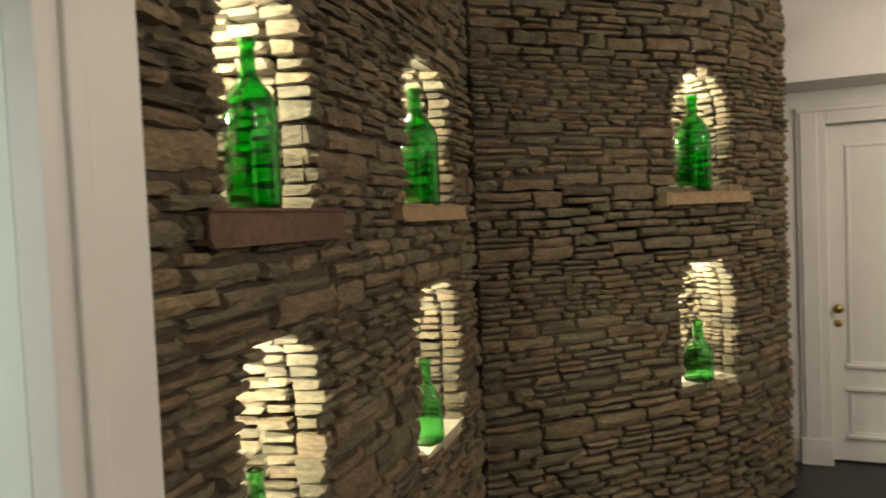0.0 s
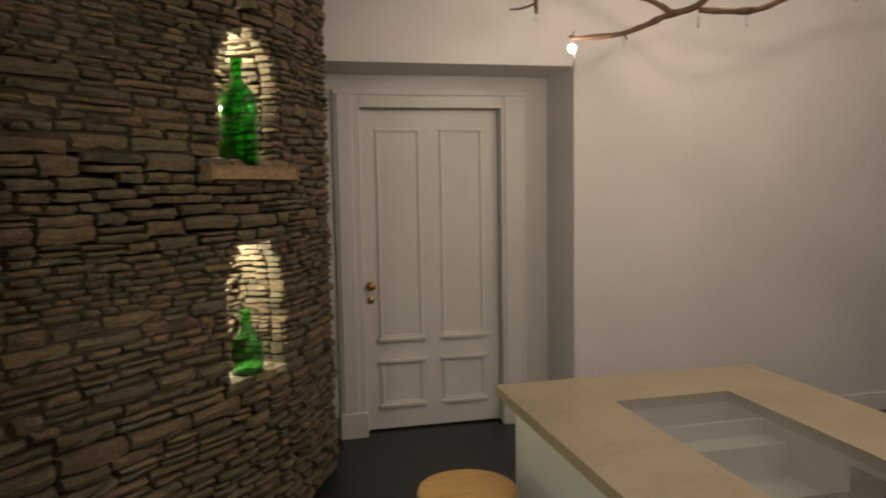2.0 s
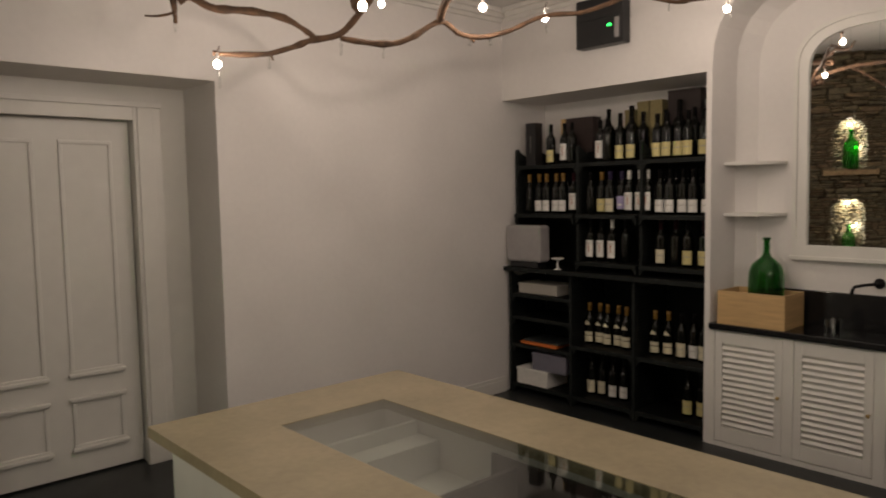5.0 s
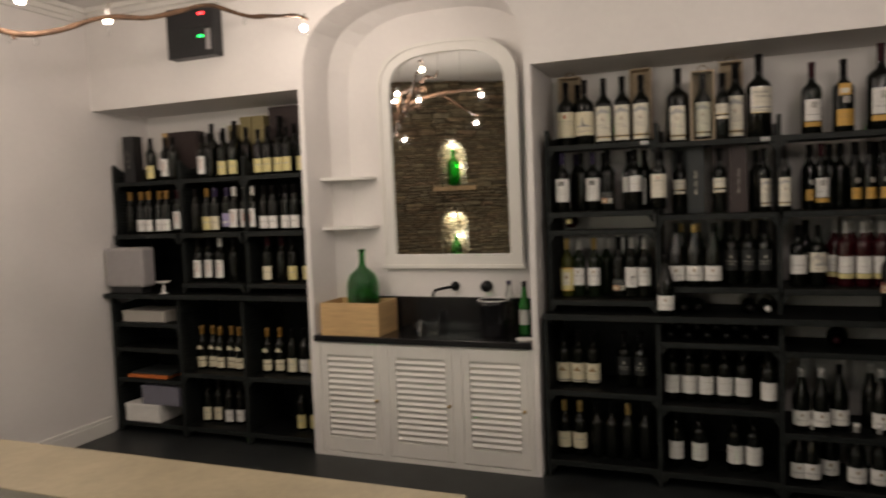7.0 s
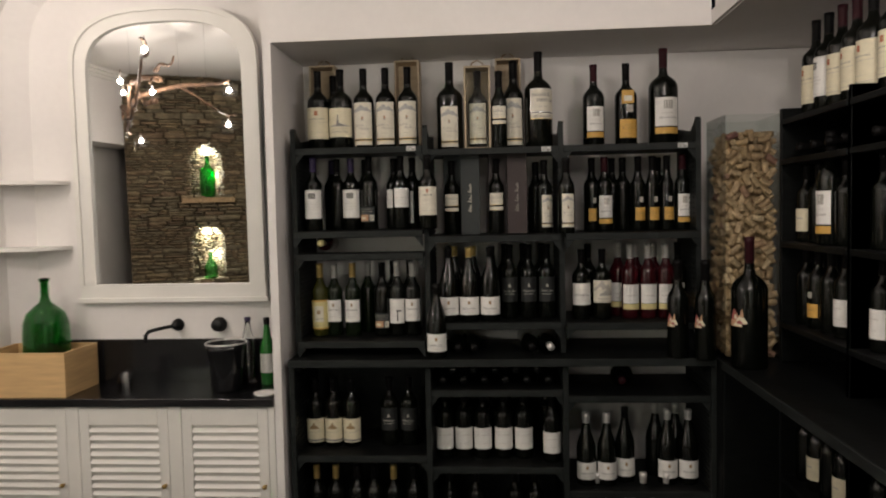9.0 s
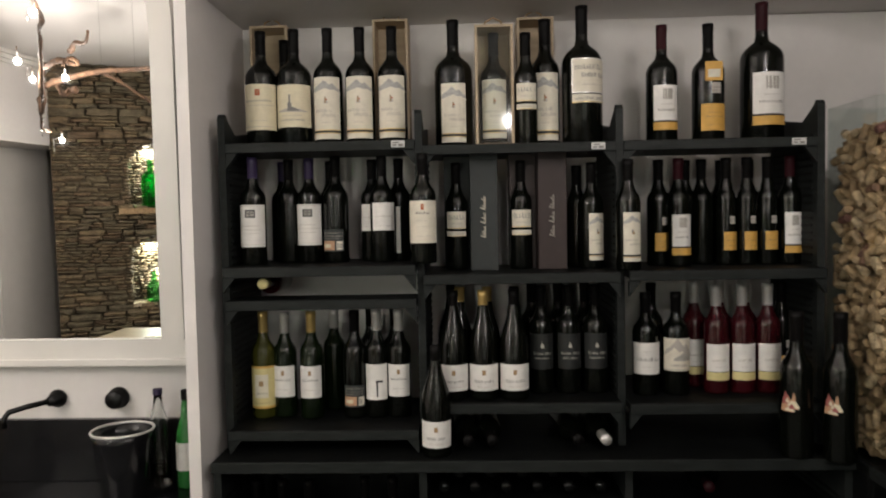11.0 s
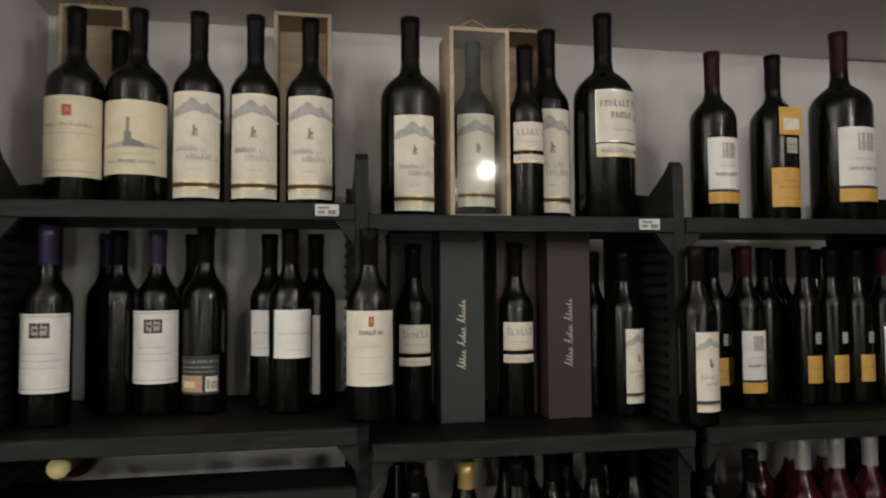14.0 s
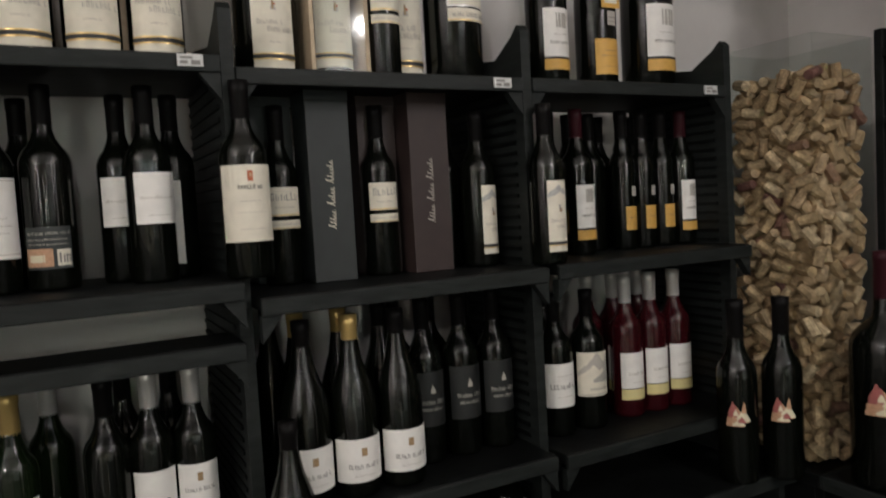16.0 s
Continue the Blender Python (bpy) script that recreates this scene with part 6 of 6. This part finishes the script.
def side_rack(x0, x1, z0, z1, shelves, label):
    """A rack against the side wall, open towards +y."""
    root = thing("wine_rack", label, "rack", (0, 0, 0), group="black wine racks")
    for x in (x0, x1):
        bm = box(x - 0.011, x + 0.011, -1.25, -0.825, z0, z1, 0.003)
        part("side", bm, BLACKWOOD, root)
    for z in shelves:
        part("shelf", box(x0 + 0.0115, x1 - 0.0115, -1.25, -0.82, z - 0.022, z, 0.003), BLACKWOOD, root)
    return root


SX = (3.985, 3.42, 2.85, 2.28)
for k in range(3):
    side_rack(SX[k + 1], SX[k], 0.936, 1.945, (1.90, 1.745, 1.42, 1.10), "black side wine rack full of bottles")
    side_rack(SX[k + 1], SX[k], 0.0, 0.90, (0.48, 0.08), "black lower side wine rack")
worktop(2.25, 3.995, -1.30, -0.60, 0.902, 0.934, "black stained wooden worktop over the side racks")
worktop(3.997, 4.56, -1.30, -0.603, 0.902, 0.933, "black stained corner worktop under the cork tower")
bm = bmesh.new()
add_box(bm, 4.02, 4.50, -0.64, -0.61, 0.0, 0.901, 0.003)
add_box(bm, 3.997, 4.019, -0.84, -0.61, 0.0, 0.901, 0.003)
structure("wall_corner", bm, BLACKWOOD, "black stained wooden panel closing the corner under the worktop", "wall")
rng = random.Random(31)
for x0, x1 in zip(SX[1:], SX):
    for z in (1.9005, 1.4205, 1.1005, 0.4805, 0.0805):
        n = 5
        for k in range(n):
            x = x0 + 0.07 + (x1 - x0 - 0.14) * k / (n - 1)
            lb = rng.choice(("white", "cream", "none", "yellow_low", "none")) if z > 1.0 else rng.choice(("none", "none", "cream", "none", "white_low"))
            bottle(B3, DARK, rng.choice((BLACKCAP, BLACKCAP, REDCAP)), lb if z < 1.8 else rng.choice(("plain_cream", "white_mid", "white_square")), 0.30 if z < 1.8 else 0.365, 0.039 if z < 1.8 else 0.050, (x, -0.93 if z > 1.8 else -0.90, z), -90 + rng.uniform(-10, 10))
    for k in range(4):
        x = x0 + 0.10 + (x1 - x0 - 0.2) * k / 3
        bottle(B3, DARK, BLACKCAP, "none", 0.30, 0.038, None, lie=pose(x, -1.15, 1.785, -90, 0, 0))
bottle(B3, DARK, REDCAP, "flower", 0.509, 0.068, (3.895, -0.675, 0.9345), -58)
bottle(B3, DARK, BLACKCAP, "yellow_foot", 0.400, 0.046, (3.66, -0.875, 1.4205), -80)

# ---- bottles of the left alcove ----
# shelf height, then place along the wall, capsule and label of each bottle
for z, rows in ((1.8005, ((4.10, BLACKCAP, "yellow_short"), (3.985, BLACKCAP, "white_tall"), (3.90, BLACKCAP, "none"), (3.66, BLACKCAP, "white_tall"), (3.585, BLACKCAP, "none"), (3.49, BLACKCAP, "yellow_short"), (3.385, BLACKCAP, "yellow_short"), (3.195, BLACKCAP, "yellow_short"), (3.11, BLACKCAP, "yellow_short"), (3.035, BLACKCAP, "yellow_short"), (2.955, BLACKCAP, "yellow_short"), (2.855, BLACKCAP, "yellow_short"))),
                (1.4255, ((4.32, OCHRECAP, "none"), (4.235, OCHRECAP, "white_short"), (4.145, OCHRECAP, "white_short"), (4.065, OCHRECAP, "white_short"), (3.985, OCHRECAP, "white_short"), (3.90, REDCAP, "white_tall"), (3.73, BLACKCAP, "none"), (3.645, OCHRECAP, "yellow_short"), (3.56, PURPLECAP, "cream_short"), (3.475, PURPLECAP, "lilac"), (3.40, WHITE, "white_tall"), (3.325, WHITE, "white_tall"), (3.255, WHITE, "white_tall"), (3.17, BLACKCAP, "white_short"), (3.085, BLACKCAP, "white_short"), (3.0, BLACKCAP, "white_short"), (2.915, BLACKCAP, "white_short"), (2.83, BLACKCAP, "white_short"))),
                (1.0805, ((3.73, BLACKCAP, "white_tall"), (3.65, BLACKCAP, "white_tall"), (3.54, WHITE, "white_tall"), (3.44, BLACKCAP, "none"), (3.15, REDCAP, "cream_short"), (3.05, REDCAP, "none"), (2.95, BLACKCAP, "yellow_short"), (2.85, REDCAP, "yellow_short"))),
                (0.4605, ((3.74, OCHRECAP, "cream_shoulder"), (3.66, OCHRECAP, "cream_shoulder"), (3.58, OCHRECAP, "cream_shoulder"), (3.50, OCHRECAP, "cream_shoulder"), (3.42, OCHRECAP, "cream_shoulder"), (3.34, OCHRECAP, "cream_shoulder"), (3.19, OCHRECAP, "cream_shoulder"), (3.10, OCHRECAP, "cream_shoulder"), (2.99, BLACKCAP, "cream_short"), (2.91, BLACKCAP, "white_short"), (2.83, BLACKCAP, "cream_short"))),
                (0.0805, ((3.72, BLACKCAP, "cream_short"), (3.64, BLACKCAP, "cream_short"), (3.53, BLACKCAP, "white_short"), (3.45, BLACKCAP, "white_short"), (2.94, BLACKCAP, "yellow_short"), (2.85, BLACKCAP, "yellow_short")))):
    for k, (y, cp, lb) in enumerate(rows):
        bottle(B3, DARK, cp, lb, 0.305, 0.0365, (4.26 + (0.02 if k % 2 else 0), y, z))
for y in (4.12, 4.02, 3.93, 3.66, 3.56, 3.47, 3.38, 3.29, 3.19, 3.10, 3.01, 2.92, 2.83):
    bottle(B3, DARK, BLACKCAP, "none", 0.305, 0.0365, (4.37, y, 1.4255))
for y in (3.67, 3.57, 3.475, 3.38, 3.20, 3.10, 2.99, 2.88):
    bottle(B3, DARK, BLACKCAP, "none", 0.37 + 0.03 * math.sin(31 * y), 0.046, (4.40, y, 1.8005))
gift_box("gift_box", "dark wooden bottle gift box", 4.46, 4.545, 2.98, 3.225, 1.8005, 2.275, BROWNCARD)
gift_box("gift_box", "black card bottle gift box", 4.46, 4.545, 2.80, 2.955, 1.8005, 2.19, GREYCARD)
gift_box("gift_box", "red brown card bottle gift box", 4.46, 4.545, 2.66, 2.795, 1.8005, 2.16, mat("rust_card", (0.14, 0.035, 0.02), 0.6, grain=0.1, scale=40))
for y0 in (3.27, 3.375, 3.48):
    gift_box("gift_box", "buff card bottle gift box", 4.46, 4.545, y0, y0 + 0.095, 1.8005, 2.225 - 0.05 * (y0 > 3.45), BUFFCARD)
gift_box("gift_box", "black card bottle gift box", 4.24, 4.33, 4.245, 4.34, 1.8005, 2.13, BLACKPLASTIC, SOFTINK)
gift_box("gift_box", "brown wooden bottle gift box", 4.38, 4.48, 3.80, 4.05, 1.8005, 2.15, BROWNCARD)
gift_box("gift_box", "pale wooden bottle gift box", 4.38, 4.46, 4.06, 4.10, 1.8005, 2.15, PINE)
ps = thing("loudspeaker", "grey plastic box standing on the black worktop", "loudspeaker", (0, 0, 0))
part("case", box(4.075, 4.20, 4.065, 4.415, 1.055, 1.335, 0.02), GREYPLASTIC, ps)
part("foot", box(4.09, 4.19, 4.10, 4.38, 1.0105, 1.056, 0.005), BLACKPLASTIC, ps)
mouse = thing("white_cup", "small white dish on the black worktop", "dish", (4.12, 3.93, 1.0105))
part("dish", lathe([(0, 0.07), (0.03, 0.072), (0.052, 0.085), (0.05, 0.087), (0.02, 0.078), (0.008, 0.07), (0.008, 0.01), (0.03, 0.002), (0.03, 0.0), (0, 0.0)], 20), WHITE, mouse, "", True)
fold = thing("folder_stack", "orange and grey folders lying on a rack shelf", "folders", (0, 0, 0))
part("folder", box(4.115, 4.36, 3.95, 4.30, 0.4005, 0.425, 0.003), mat("orange_card", (0.50, 0.13, 0.02), 0.6), fold, "orange folder")
part("folder", box(4.125, 4.37, 3.93, 4.28, 0.4255, 0.44, 0.003), GREYCARD, fold)
for nm, lb, b, m in (("storage_box", "grey lilac plastic storage box on a white box", (4.12, 4.36, 3.86, 4.19, 0.2095, 0.345), LILACPLASTIC), ("storage_box", "white card box on a rack shelf", (4.11, 4.36, 4.03, 4.34, 0.0805, 0.206), WHITE), ("storage_box", "grey paper packs on a rack shelf", (4.13, 4.36, 3.95, 4.33, 0.8005, 0.88), SOFTINK)):
    s = thing(nm, lb, "box", (0, 0, 0))
    part("body", box(*b, 0.006), m, s)
    part("lid", box(b[0] - 0.003, b[1] + 0.003, b[2] - 0.003, b[3] + 0.003, b[5] - 0.02, b[5] + 0.003, 0.003), m, s)
